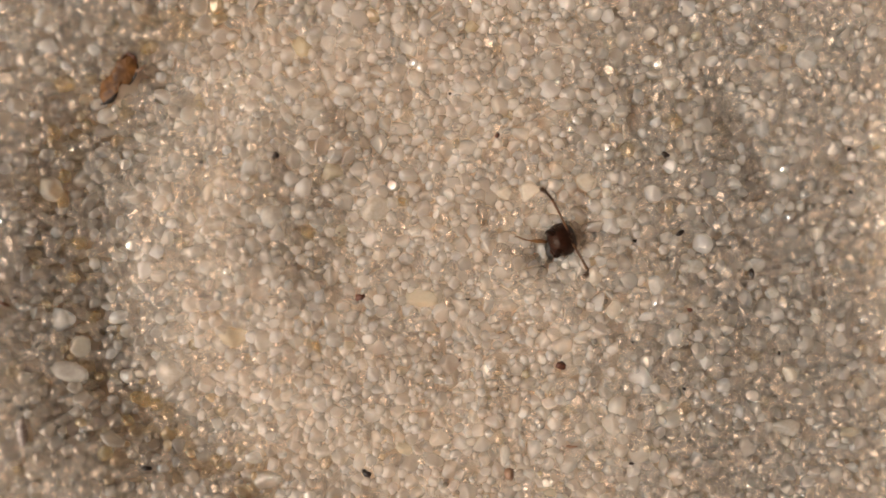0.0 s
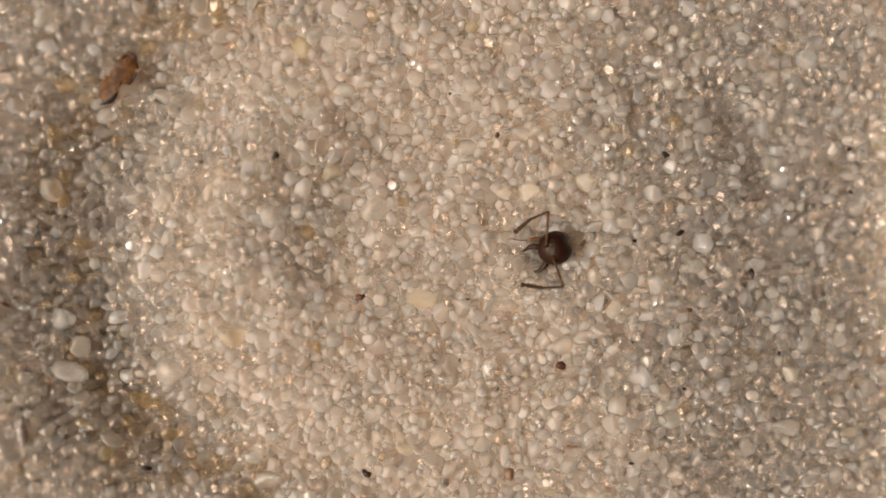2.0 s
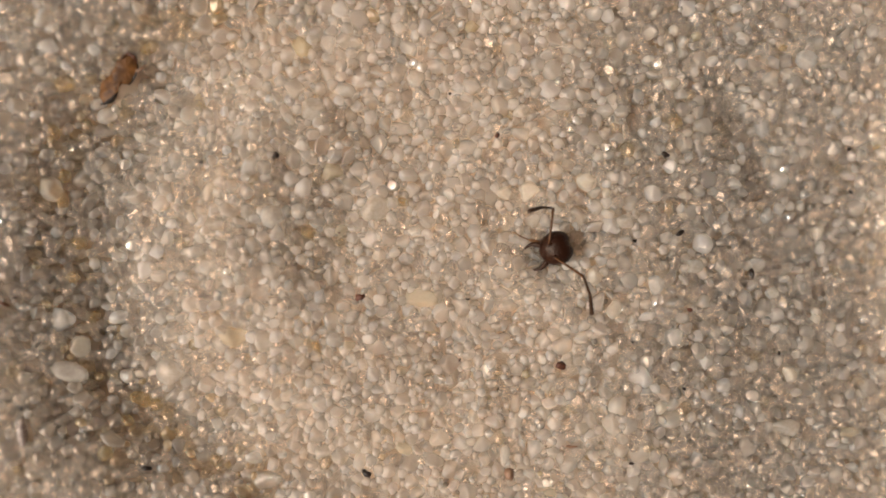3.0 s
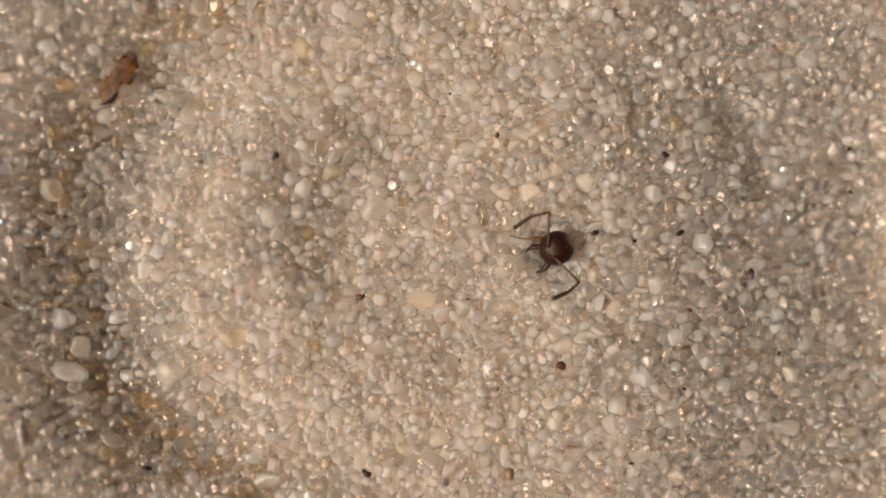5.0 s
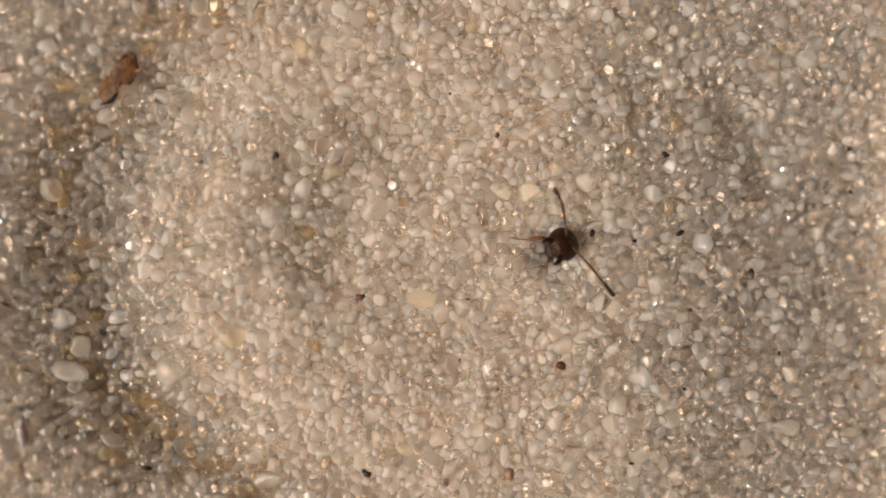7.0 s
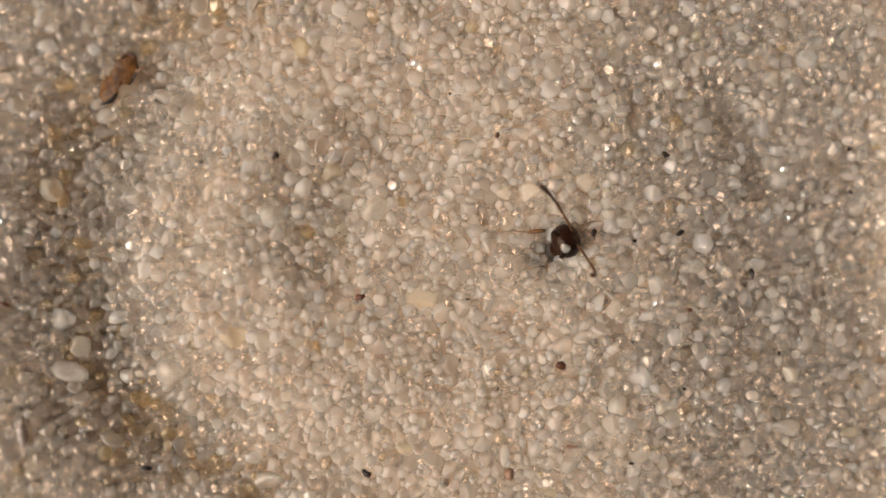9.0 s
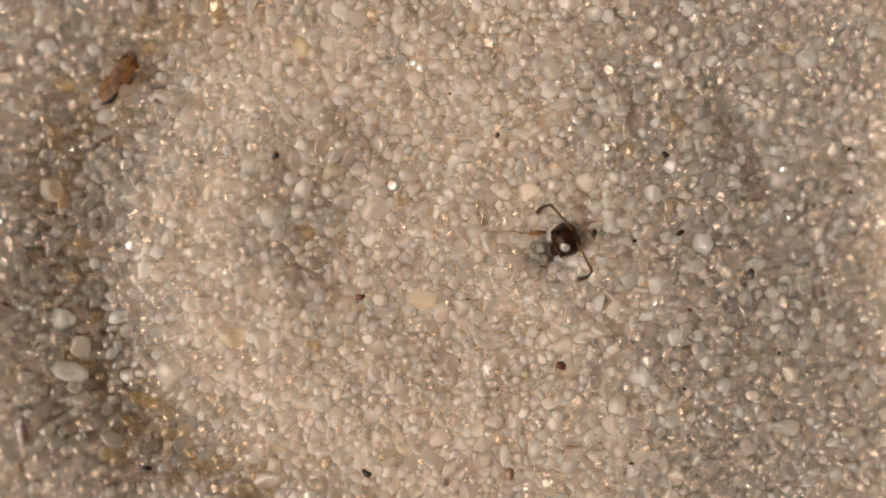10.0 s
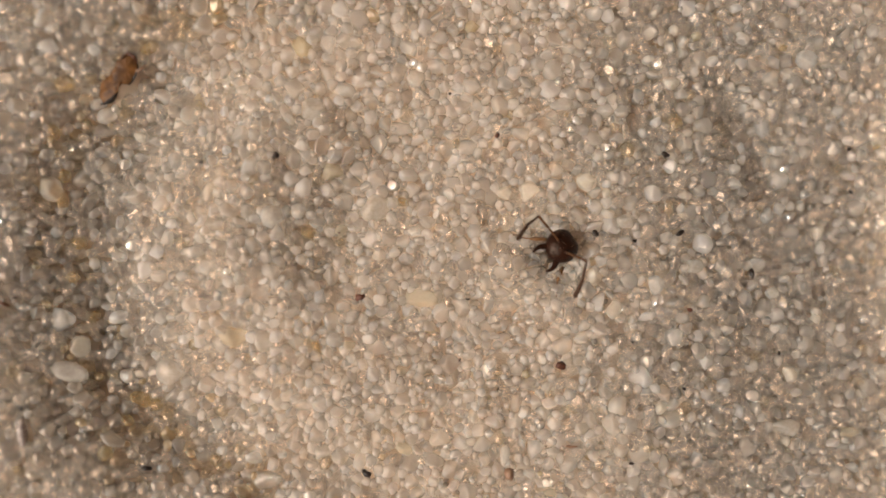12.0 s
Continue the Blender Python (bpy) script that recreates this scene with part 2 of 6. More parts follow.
for gx, gy, gw, gh, ga in (
    (2.34, -7.94, 0.42, 0.48, 20), (16.03, -0.48, 0.20, 0.10, -30), (4.53, -6.99, 0.52, 0.10, 0),
):
    pebble("brown_speck", "tan wedge-shaped mineral grain half sunk in the sand", "mineral grain", gx, gy, gw, gh, ga, TAN, "dark grains on the sand", up=0.6, level=2, ragged=0.16)

for gx, gy, gw, gh, ga in (
    (-4.69, 0.57, 0.48, 0.44, 0), (-1.42, 1.64, 0.48, 0.36, 0), (12.49, 7.39, 0.36, 0.24, 10), (16.53, 3.9, 0.36, 0.24, 0),
    (-12.4, -4.12, 0.72, 0.48, -30), (-13.36, 1.79, 0.60, 0.88, 20), (-12.97, 5.64, 1.08, 0.60, -10), (-10.11, 6.89, 0.72, 0.56, 0),
    (-4.38, -3.4, 0.32, 0.48, 10), (-14.3, -7.39, 0.28, 0.24, 0), (-10.64, -5.32, 0.88, 0.56, -20), (-13.2, 2.54, 0.48, 0.60, 10),
    (-12.74, 0.22, 0.60, 0.52, 0), (-12.96, -1.01, 0.56, 0.40, 20), (-11.03, -6.0, 0.52, 0.40, -30), (-13.35, 4.05, 0.44, 0.60, 0),
    (-12.29, -2.36, 0.48, 0.48, 0), (-10.15, -5.48, 0.60, 0.40, -10),
):
    pebble("amber_grain", "translucent amber quartz grain among pale sand", "quartz grain", gx, gy, gw, gh, ga, AMBER, "coloured grains in the sand", up=-0.18, level=3)

for gx, gy, gw, gh, ga in (
    (-3.57, 0.65, 0.56, 0.44, 20), (-3.28, -3.35, 0.44, 0.36, 0), (-1.38, -7.07, 0.60, 0.48, 0), (-0.87, -1.76, 1.48, 0.72, 0),
    (-7.18, -3.05, 1.24, 0.76, -10), (3.83, -8.66, 0.52, 0.32, 0), (12.74, -7.4, 0.18, 0.14, 0), (15.19, -6.83, 0.80, 0.40, 10),
):
    pebble("straw_grain", "translucent straw-yellow quartz grain sunk in the sand", "quartz grain", gx, gy, gw, gh, ga, STRAW, "coloured grains in the sand", up=-0.45, level=3)

for gx, gy, gw, gh, ga in (
    (-12.99, -4.29, 1.48, 0.80, -12), (2.16, -7.29, 0.40, 0.80, -12), (-5.91, 1.11, 0.84, 0.88, 0), (-5.72, 0.57, 0.64, 0.60, 20),
    (-5.03, 1.31, 0.60, 0.56, 0), (11.12, 5.89, 0.54, 0.26, -5), (1.03, 0.02, 0.44, 0.32, 20), (-13.44, 7.79, 0.84, 0.52, 35),
    (2.18, 4.54, 0.36, 0.24, 35), (4.23, 5.16, 0.92, 0.56, 12), (8.29, -4.16, 0.36, 0.40, 0),
):
    pebble("white_pebble", "milky white quartz chip lying on the sand", "quartz grain", gx, gy, gw, gh, ga, WHITE, "white chips on the sand", up=-0.18, level=3)

for gx, gy, gw, gh, ga in (
    (12.78, -4.6, 0.52, 0.68, 20), (6.07, -2.07, 0.56, 0.84, -15), (5.14, 2.39, 0.80, 0.68, 0), (7.78, -5.64, 0.44, 0.52, -40),
    (14.01, -2.62, 0.48, 0.32, -30), (5.78, 1.99, 0.28, 0.40, 0), (-13.67, 2.08, 1.00, 0.92, 0), (4.03, 2.82, 0.60, 0.52, 0),
    (-12.65, -3.41, 0.84, 0.80, 0), (3.01, 2.02, 0.92, 0.72, 20), (2.16, 1.98, 0.60, 0.52, 0),
):
    pebble("white_pebble", "cream-coloured rounded quartz grain lying on the sand", "quartz grain", gx, gy, gw, gh, ga, CREAM, "white chips on the sand", up=-0.18, level=3)

for gx, gy, gw, gh, ga in (
    (10.68, 2.93, 0.56, 0.40, 20), (10.69, 2.38, 0.60, 0.48, 0), (13.52, 7.04, 0.92, 0.72, 0), (-13.17, -2.43, 1.00, 0.88, 0),
    (7.52, -1.28, 0.68, 0.72, 0), (10.12, -4.94, 0.60, 0.56, 0), (12.55, 1.54, 0.44, 0.52, -20), (12.05, 1.23, 0.60, 0.64, 0),
    (11.53, -0.6, 0.68, 0.56, 0), (11.01, 3.75, 0.36, 0.48, 10), (12.51, 3.73, 0.56, 0.48, 30), (-6.62, -7.27, 0.68, 0.60, 0),
):
    pebble("clear_grain", "clear glassy quartz grain with bright highlights", "quartz grain", gx, gy, gw, gh, ga, CLEAR, "glassy grains in the sand", up=-0.18, level=3)

for gx, gy, gw, gh, ga in (
    (-2.41, 1.4, 1.00, 1.16, -20), (-4.62, 4.88, 1.04, 0.88, 0), (12.7, -6.63, 1.24, 0.68, 0), (12.11, -1.64, 0.60, 0.52, 0),
    (14.2, 0.62, 0.44, 0.68, -15), (2.76, 4.9, 0.64, 0.48, 0), (8.3, 6.05, 0.68, 0.60, 0), (-9.63, -4.35, 1.00, 1.08, 0),
    (9.05, -0.59, 0.72, 0.56, 0), (12.31, -2.9, 0.48, 0.48, 0), (6.55, 1.03, 0.72, 0.60, 0), (-6.2, -8.09, 1.12, 0.80, 10),
):
    pebble("clear_grain", "hazy translucent quartz grain in the sand", "quartz grain", gx, gy, gw, gh, ga, HAZY, "glassy grains in the sand", up=-0.3, level=3)



# ---- husk fragments ----
def tube(bm, points, radii, sides=10):
    """A tapered tube with rounded ends along points, in mm."""
    pts = [Vector(p) for p in points]
    rings = []
    for i, p in enumerate(pts):
        ahead = (pts[min(i + 1, len(pts) - 1)] - pts[max(i - 1, 0)]).normalized()
        side = ahead.orthogonal().normalized()
        if abs(ahead.z) < 0.9:
            side = ahead.cross(Vector((0, 0, 1))).normalized()
        other = ahead.cross(side)
        rings.append([bm.verts.new((p + (side * math.cos(k * math.tau / sides) + other * math.sin(k * math.tau / sides)) * radii[i]) * MM) for k in range(sides)])
    for a, b in zip(rings, rings[1:]):
        for k in range(sides):
            bm.faces.new((a[k], a[(k + 1) % sides], b[(k + 1) % sides], b[k]))
    bm.faces.new(rings[0][::-1])
    bm.faces.new(rings[-1])
    return bm


def husk():
    """A torn piece of brown seed husk: two bent shards with a dark broken rim and a thin spike."""
    root = new("husk_fragment")
    x, y = -10.96, 5.70
    root.matrix_basis = pose(x * MM, y * MM, (lie_at(x, y) + 0.14) * MM, 0, 0, 0)
    tagged(root, "torn brown seed husk with a dark edge on the sand", "husk")
    rng = np.random.default_rng(5)

    def shard(name, outline, height, bulge, thick, mat, label, tip=(0, 0)):
        """A bent plate over an outline in mm round the husk's middle."""
        n = len(outline)
        cx, cy = sum(p[0] for p in outline) / n, sum(p[1] for p in outline) / n
        rim = []
        for i, (px, py) in enumerate(outline):
            qx, qy = outline[(i + 1) % n]
            for u in (0.0, 0.33, 0.67):
                rim.append((px + (qx - px) * u + rng.normal(0, 0.022), py + (qy - py) * u + rng.normal(0, 0.022)))
        bm = bmesh.new()
        rings = []
        for f, drop in ((0.6, thick), (0.98, thick), (1.0, 0.0), (0.82, 0.0), (0.5, 0.0)):
            rings.append([bm.verts.new(((cx + (px - cx) * f) * MM, (cy + (py - cy) * f) * MM,
                                        (height - drop + bulge * (1 - f * f) + tip[0] * (px - cx) * f + tip[1] * (py - cy) * f + rng.normal(0, 0.016)) * MM)) for px, py in rim])
        for outer, inner in zip(rings, rings[1:]):
            for i in range(len(rim)):
                j = (i + 1) % len(rim)
                bm.faces.new((outer[i], outer[j], inner[j], inner[i]))
        for ring, z in ((rings[0], height - thick + bulge), (rings[-1], height + bulge)):
            middle = bm.verts.new((cx * MM, cy * MM, z * MM))
            for i in range(len(rim)):
                bm.faces.new((ring[i], ring[(i + 1) % len(rim)], middle))
        bmesh.ops.recalc_face_normals(bm, faces=bm.faces[:])
        return part(name, bm, mat, root, label)

    shard("plate", [(0.24, 0.98), (0.46, 0.82), (0.53, 0.60), (0.42, 0.18), (0.22, -0.08), (-0.28, -0.02), (-0.34, 0.36), (-0.14, 0.68)], 0.20, 0.06, 0.07, HUSK, "bent amber brown husk plate", (-0.18, 0.16))
    shard("plate", [(-0.34, 0.30), (0.02, 0.10), (-0.14, -0.22), (-0.28, -0.52), (-0.70, -0.76), (-0.84, -0.38), (-0.76, 0.10)], 0.12, 0.04, 0.06, HUSK, "thin amber husk plate", (0.22, -0.06))
    for points, width, mat, label in (([(-0.20, -0.10), (-0.22, -0.38), (-0.38, -0.58), (-0.62, -0.72), (-0.76, -0.76)], 0.060, BLACK, "dark broken rim"),
                                      ([(0.54, 0.62), (0.56, 0.42), (0.44, 0.20), (0.34, 0.04), (0.20, -0.10)], 0.032, BLACK, "dark broken rim"),
                                      ([(-0.14, 0.66), (0.06, 0.84), (0.24, 0.98), (0.44, 0.84), (0.50, 0.66)], 0.06, UMBER, "dark red-brown torn rim")):
        bm = tube(bmesh.new(), [(px, py, 0.19 + 0.12 * py) for px, py in points], [width * k for k in (0.4, 0.9, 1.1, 1.0, 0.35)], 7)
        for v in bm.verts:
            v.co += Vector(rng.normal(0, 0.014, 3).tolist()) * MM
        part("rim", bm, mat, root, label)
    bm = tube(bmesh.new(), [(0.50, 0.34, 0.22), (0.66, 0.46, 0.24), (0.84, 0.60, 0.22)], [0.07, 0.05, 0.02], 6)
    part("spike", bm, TAN, root, "thin brown spike")
    taken.append((x, y, 0.42))
    taken.append((x + 0.25, y + 0.55, 0.34))
    taken.append((x - 0.50, y - 0.35, 0.34))


husk()


def spindle():
    """A grey spindle-shaped husk, half sunk on its side."""
    x, y = -14.12, -6.16
    n = 12
    pts = [(0, (i / n - 0.5) * 0.95, 0.02 * math.sin(i)) for i in range(n + 1)]
    rad = [0.17 * math.sin(math.pi * (0.06 + 0.88 * i / n)) ** 0.7 for i in range(n + 1)]
    ob = part("seed_husk", tube(bmesh.new(), pts, rad, 12), SHELL)
    ob.matrix_basis = pose(x * MM, y * MM, (lie_at(x, y) + 0.08) * MM, 4, 0, 3)
    taken.append((x, y, 0.18))
    taken.append((x, y + 0.3, 0.12))
    taken.append((x, y - 0.3, 0.12))
    tagged(ob, "small grey spindle-shaped seed husk half sunk in sand", "seed husk")


spindle()


# ---- the ant in its burrow ----
def ball(bm, centre, size, subdivisions=3, shaper=None):
    made = bmesh.ops.create_icosphere(bm, subdivisions=subdivisions, radius=1.0)["verts"]
    for v in made:
        c = v.co.copy()
        if shaper:
            c = shaper(c)
        v.co = Vector((centre[0] + c.x * size[0], centre[1] + c.y * size[1], centre[2] + c.z * size[2])) * MM
    return made


def skull(c):
    """Broad rounded square, hollowed at the back, narrowing to the jaws (+x is forwards)."""
    x, y, z = c
    y2 = math.copysign(abs(y) ** 0.82, y)
    x2 = math.copysign(abs(x) ** 0.86, x)
    y2 *= 1.0 - 0.16 * max(0.0, x2)
    if x2 < -0.6:
        x2 += 0.16 * (1 - min(1, abs(y2) / 0.5)) * (-x2 - 0.6) / 0.4
    return Vector((x2 * 0.97, y2 * 0.98, z * (1 - 0.15 * max(0.0, x2))))


def make_ant():
    ant = new("ant")
    ant.matrix_basis = Matrix.Identity(4)
    tagged(ant, "dark brown ant peering out of its burrow, antennae waving", "ant")
    bm = bmesh.new()
    ball(bm, (0, 0, 0), (0.61, 0.615, 0.50), 4, skull)
    head = part("head", bm, CHITIN, ant, "dark brown finely wrinkled head")
    for s in (1, -1):
        bm = bmesh.new()
        ball(bm, (0.02, s * 0.53, 0.14), (0.085, 0.06, 0.075), 2)
        part("eye", bm, EYE, head, "small black glossy eye")
    bm = bmesh.new()
    ball(bm, (0.47, 0, 0.06), (0.13, 0.26, 0.17), 3)
    part("clypeus", bm, CHITIN, head, "shiny front plate above the jaws")
    for s in (1, -1):
        bm = bmesh.new()
        ball(bm, (0.18, s * 0.22, 0.42), (0.11, 0.06, 0.07), 2)
        part("frontal_lobe", bm, CHITIN, head)
    hair = np.random.default_rng(3)
    bm = bmesh.new()
    for _ in range(46):
        d = Vector(hair.normal(size=3)).normalized()
        if d.z < -0.3:
            continue
        p = Vector((d.x * 0.59, d.y * 0.59, d.z * 0.48))
        q = d + Vector(hair.normal(0, 0.35, 3))
        tube(bm, [p, p + q * 0.06, p + q * 0.13], [0.010, 0.007, 0.003], 4)
    part("bristles", bm, LIMB, head, "short pale bristles")
    jaws = []
    for s in (1, -1):
        # the jaw starts at its hinge and curves inwards to a toothed tip
        bm = bmesh.new()
        n = 10
        pts, rad = [], []
        for i in range(n + 1):
            u = i / n
            pts.append((0.54 * u, s * (0.08 * math.sin(2.3 * u) - 0.10 * u * u * u), -0.06 * u))
            rad.append(0.085 * (1 - u ** 1.8) + 0.03)
        tube(bm, pts, rad, 10)
        for k in (0.62, 0.76, 0.9):
            p = (0.60 * k, s * (0.10 * math.sin(2.3 * k) - 0.12 * k * k * k), -0.06 * k)
            tube(bm, [p, (p[0] + 0.02, p[1] - s * 0.07, p[2]), (p[0] + 0.03, p[1] - s * 0.10, p[2])], [0.035, 0.022, 0.006], 6)
        jaw = part("mandible", bm, JAW, head, "curved red-brown jaw with dark teeth")
        jaw.matrix_basis = pose(0.45 * MM, s * 0.30 * MM, -0.04 * MM, 0, 0, s * 16)
        jaws.append(jaw)
    # trunk down in the burrow
    bm = bmesh.new()
    ball(bm, (4.25, 0.0, -1.05), (0.38, 0.34, 0.55), 3)
    part("thorax", bm, CHITIN, ant)
    bm = bmesh.new()
    tube(bm, [(4.16, 0.0, -0.1), (4.2, 0.0, -0.35), (4.24, 0.0, -0.6)], [0.13, 0.12, 0.16], 10)
    part("neck", bm, CHITIN, ant)
    feelers = []
    for s in (1, -1):
        bm = bmesh.new()
        n = 10
        tube(bm, [(1.22 * i / n, 0, 0.05 * math.sin(math.pi * i / n)) for i in range(n + 1)],
             [0.046 + 0.012 * (i / n) ** 2 - 0.008 * math.sin(math.pi * i / n) for i in range(n + 1)], 8)
        scape = part("scape", bm, FEELER, ant, "long thin brown first antenna joint")

        def beads(count, length, r0, r1):
            b2 = bmesh.new()
            pts, rad = [], []
            for i in range(count):
                a = length / count
                r = r0 + (r1 - r0) * i / max(1, count - 1)
                for q, w in ((0.02, 0.72), (0.25, 0.96), (0.6, 1.05), (0.9, 0.9)):
                    pts.append(((i + q) * a, 0, 0))
                    rad.append(r * w)
            pts.append((length, 0, 0))
            rad.append(r1 * 0.45)
            return tube(b2, pts, rad, 8)

        lash = part("funiculus", beads(6, 0.76, 0.042, 0.056), LASH, ant, "beaded brown antenna lash")
        club = part("club", beads(5, 0.76, 0.066, 0.086), LASH, lash, "thicker dark antenna tip")
        feelers.append((scape, lash, club))
    legs = []
    for s in (1, -1):
        bm = bmesh.new()
        tube(bm, [(0, 0, 0), (0.2, 0, 0.02), (0.45, 0, 0.02), (0.62, 0, 0)], [0.055, 0.075, 0.07, 0.045], 8)
        tibia = part("foreleg", bm, LIMB, ant, "amber-brown bristly foreleg")
        bm = bmesh.new()
        pts, rad = [], []
        for i in range(5):
            for q, w in ((0.0, 0.7), (0.8, 1.1)):
                pts.append((0.12 * (i + q), 0.03 * math.sin(0.6 * (i + q)), 0))
                rad.append(0.026 * w)
        tube(bm, pts, rad, 6)
        for t in (1, -1):
            tube(bm, [(0.58, 0.02, 0), (0.63, 0.02 + t * 0.03, -0.01), (0.66, 0.02 + t * 0.05, -0.03)], [0.014, 0.01, 0.004], 5)
        foot = part("tarsus", bm, LIMB, tibia, "thin amber foot with two claws")
        foot.matrix_basis = pose(0.60 * MM, 0, 0, 0, 0, s * 14)
        # bristles of the leg
        bm = bmesh.new()
        for k in range(9):
            u = 0.1 + 0.06 * k
            tube(bm, [(u, 0, 0), (u + 0.05, 0.1 * (-1) ** k, 0.03), (u + 0.07, 0.14 * (-1) ** k, 0.03)], [0.010, 0.007, 0.003], 4)
        part("bristles", bm, LIMB, tibia)
        legs.append(tibia)
    return ant, head, jaws, feelers, legs


ANT, HEAD, JAWS, FEELERS, LEGS = make_ant()
LOOSE = pebble("loose_grain", "small white grain pushed about by the ant", "quartz grain", 4.26, -0.62, 0.30, 0.42, 0, WHITE, level=3)
CRUMB = pebble("dark_crumb", "small black crumb beside the burrow mouth", "mineral grain", 5.36, 0.58, 0.28, 0.20, 0, BLACK, level=2, ragged=0.18)
FLAKE = pebble("clear_flake", "thin clear quartz flake pushed aside by the ant", "quartz grain", 3.5, 0.0, 0.30, 0.70, 12, CLEAR, level=3)
del taken[-3:]


# ---- sand ----
def coarse(x, y):
    """How coarse the sand lies at a place, 0 to 1."""
    left = 1 / (1 + math.exp(max(-50, min(50, (x + 8.2) / 1.2))))
    right = 1 / (1 + math.exp(max(-50, min(50, (5.6 - x) / 1.2))))
    return min(1.0, left + right + 0.4 * math.exp(-min(50.0, ((x + 4.5) ** 2 + (y - 1.0) ** 2) / 5.0)))


def sand_bed():
    """The packed sand under the loose grains: fine near, coarse out to the far distance."""
    inner = np.concatenate([np.linspace(-24, 24, 193)])
    far = np.array([30, 45, 80, 150, 400, 1500, 8000, 40000.0])
    xs = np.concatenate([-far[::-1], inner, far])
    gx, gy = np.meshgrid(xs, xs, indexing="ij")
    gz = lie(gx, gy)
    rough = np.vectorize(coarse)(gx, gy)
    edge = np.clip((np.maximum(abs(gx), abs(gy)) - 22) / 8, 0, 1)
    gz = (gz - 0.50 - 0.35 * rough) * (1 - edge) - 0.15 * edge
    v = np.stack([gx, gy, gz], -1).reshape(-1, 3) * MM
    n = len(xs)
    i, j = np.meshgrid(np.arange(n - 1), np.arange(n - 1), indexing="ij")
    a = (i * n + j).ravel()
    f = np.stack([a, a + n, a + n + 1, a + 1], -1)
    me = bpy.data.meshes.new("ground")
    me.from_pydata(v.tolist(), [], f.tolist())
    me.shade_smooth()
    me.materials.append(BED)
    ob = new("ground", me)
    return tagged(ob, "pale beige sand heaped and hollowed round a burrow", "sand", kind="structure")


GROUND = sand_bed()
RNG = np.random.default_rng(11)
SHAPES = [worn_stone(RNG, 3, int(RNG.integers(8, 15)), 0.64, 0.012, (0.52, 0.86)) for _ in range(16)] + [worn_stone(RNG, 2, int(RNG.integers(3, 7)), 0.68, 0.02, (0.62, 0.92)) for _ in range(8)]
FINE_FROM = 16          # shapes from here on have few faces, for the small grains


def scatter():
    """Grains packed in a layer under the sand's skin, the large ones first, each where no other lies."""
    cell, table, out = 0.8, {}, []

    def put(x, y, z, r):
        table.setdefault((int(x // cell), int(y // cell)), []).append((x, y, z, r))

    def free(x, y, z, r, gap):
        cx, cy = int(x // cell), int(y // cell)
        for i in (cx - 1, cx, cx + 1):
            for j in (cy - 1, cy, cy + 1):
                for a, b, c, q in table.get((i, j), ()):
                    near = (gap * (q + r)) ** 2 - (a - x) ** 2 - (b - y) ** 2
                    if near > 0 and (c is None or (c - z) ** 2 < near):
                        return False
        return True

    for x, y, r in taken:
        put(x, y, None, r)
    classes = ((12000, 0.30, 0.40, 0.80, 0.9), (90000, 0.23, 0.31, 0.76, 0.4), (150000, 0.175, 0.23, 0.74, 0.0),
               (90000, 0.12, 0.175, 0.74, 0.0), (20000, 0.08, 0.12, 0.74, 0.0))
    for tries, lo, hi, gap, pick in classes:
        draw = RNG.random((tries, 5))
        px, py = (draw[:, 0] - 0.5) * 34.0, (draw[:, 1] - 0.5) * 20.0
        ground = lie(px, py)
        rough = np.array([coarse(x, y) for x, y in zip(px, py)])
        sink = (0.42 + 0.35 * rough) * draw[:, 4] ** (1.3 if lo > 0.16 else 0.7)
        for x, y, g, c, u, k, d in zip(px, py, ground, rough, draw[:, 2], draw[:, 3], sink):
            if k < pick and k > c * pick + 0.10:
                continue
            r = lo + (hi - lo) * u
            z = g - 0.75 * r - d
            if free(x, y, z, r, gap):
                put(x, y, z, r)
                out.append((x, y, z, r))
    return np.array(out)


def spin(n):
    """Turns for n grains: any way round, but lying more flat than upright."""
    q = RNG.normal(size=(n, 4)) * np.array([1, 0.55, 0.55, 1])
    q /= np.linalg.norm(q, axis=1)[:, None]
    w, x, y, z = q.T
    return np.stack([np.stack([1 - 2 * (y * y + z * z), 2 * (x * y - w * z), 2 * (x * z + w * y)], -1),
                     np.stack([2 * (x * y + w * z), 1 - 2 * (x * x + z * z), 2 * (y * z - w * x)], -1),
                     np.stack([2 * (x * z - w * y), 2 * (y * z + w * x), 1 - 2 * (x * x + y * y)], -1)], 1)


def heap(name, xyzr, label, mat):
    """Many grains in one mesh."""
    n = len(xyzr)
    turns = spin(n)
    kinds = np.where(xyzr[:, 3] < 0.19, RNG.integers(FINE_FROM, len(SHAPES), n), RNG.integers(0, FINE_FROM, n))
    points, faces, start = [], [], 0
    for k, (sv, sf) in enumerate(SHAPES):
        m = kinds == k
        v = np.einsum("nij,pj->npi", turns[m], sv) * (xyzr[m, 3] * 1.16)[:, None, None] + xyzr[m, None, :3]
        points.append(v.reshape(-1, 3))
        faces.append((sf + (start + np.arange(m.sum()) * len(sv))[:, None, None]).reshape(-1, 3))
        start += len(points[-1])
    me = bpy.data.meshes.new(name)
    me.from_pydata(np.concatenate(points) * MM, [], np.concatenate(faces))
    me.shade_smooth()
    me.materials.append(mat)
    ob = new(name, me)
    ob.parent = GROUND
    return tagged(ob, label, kind="stuff")


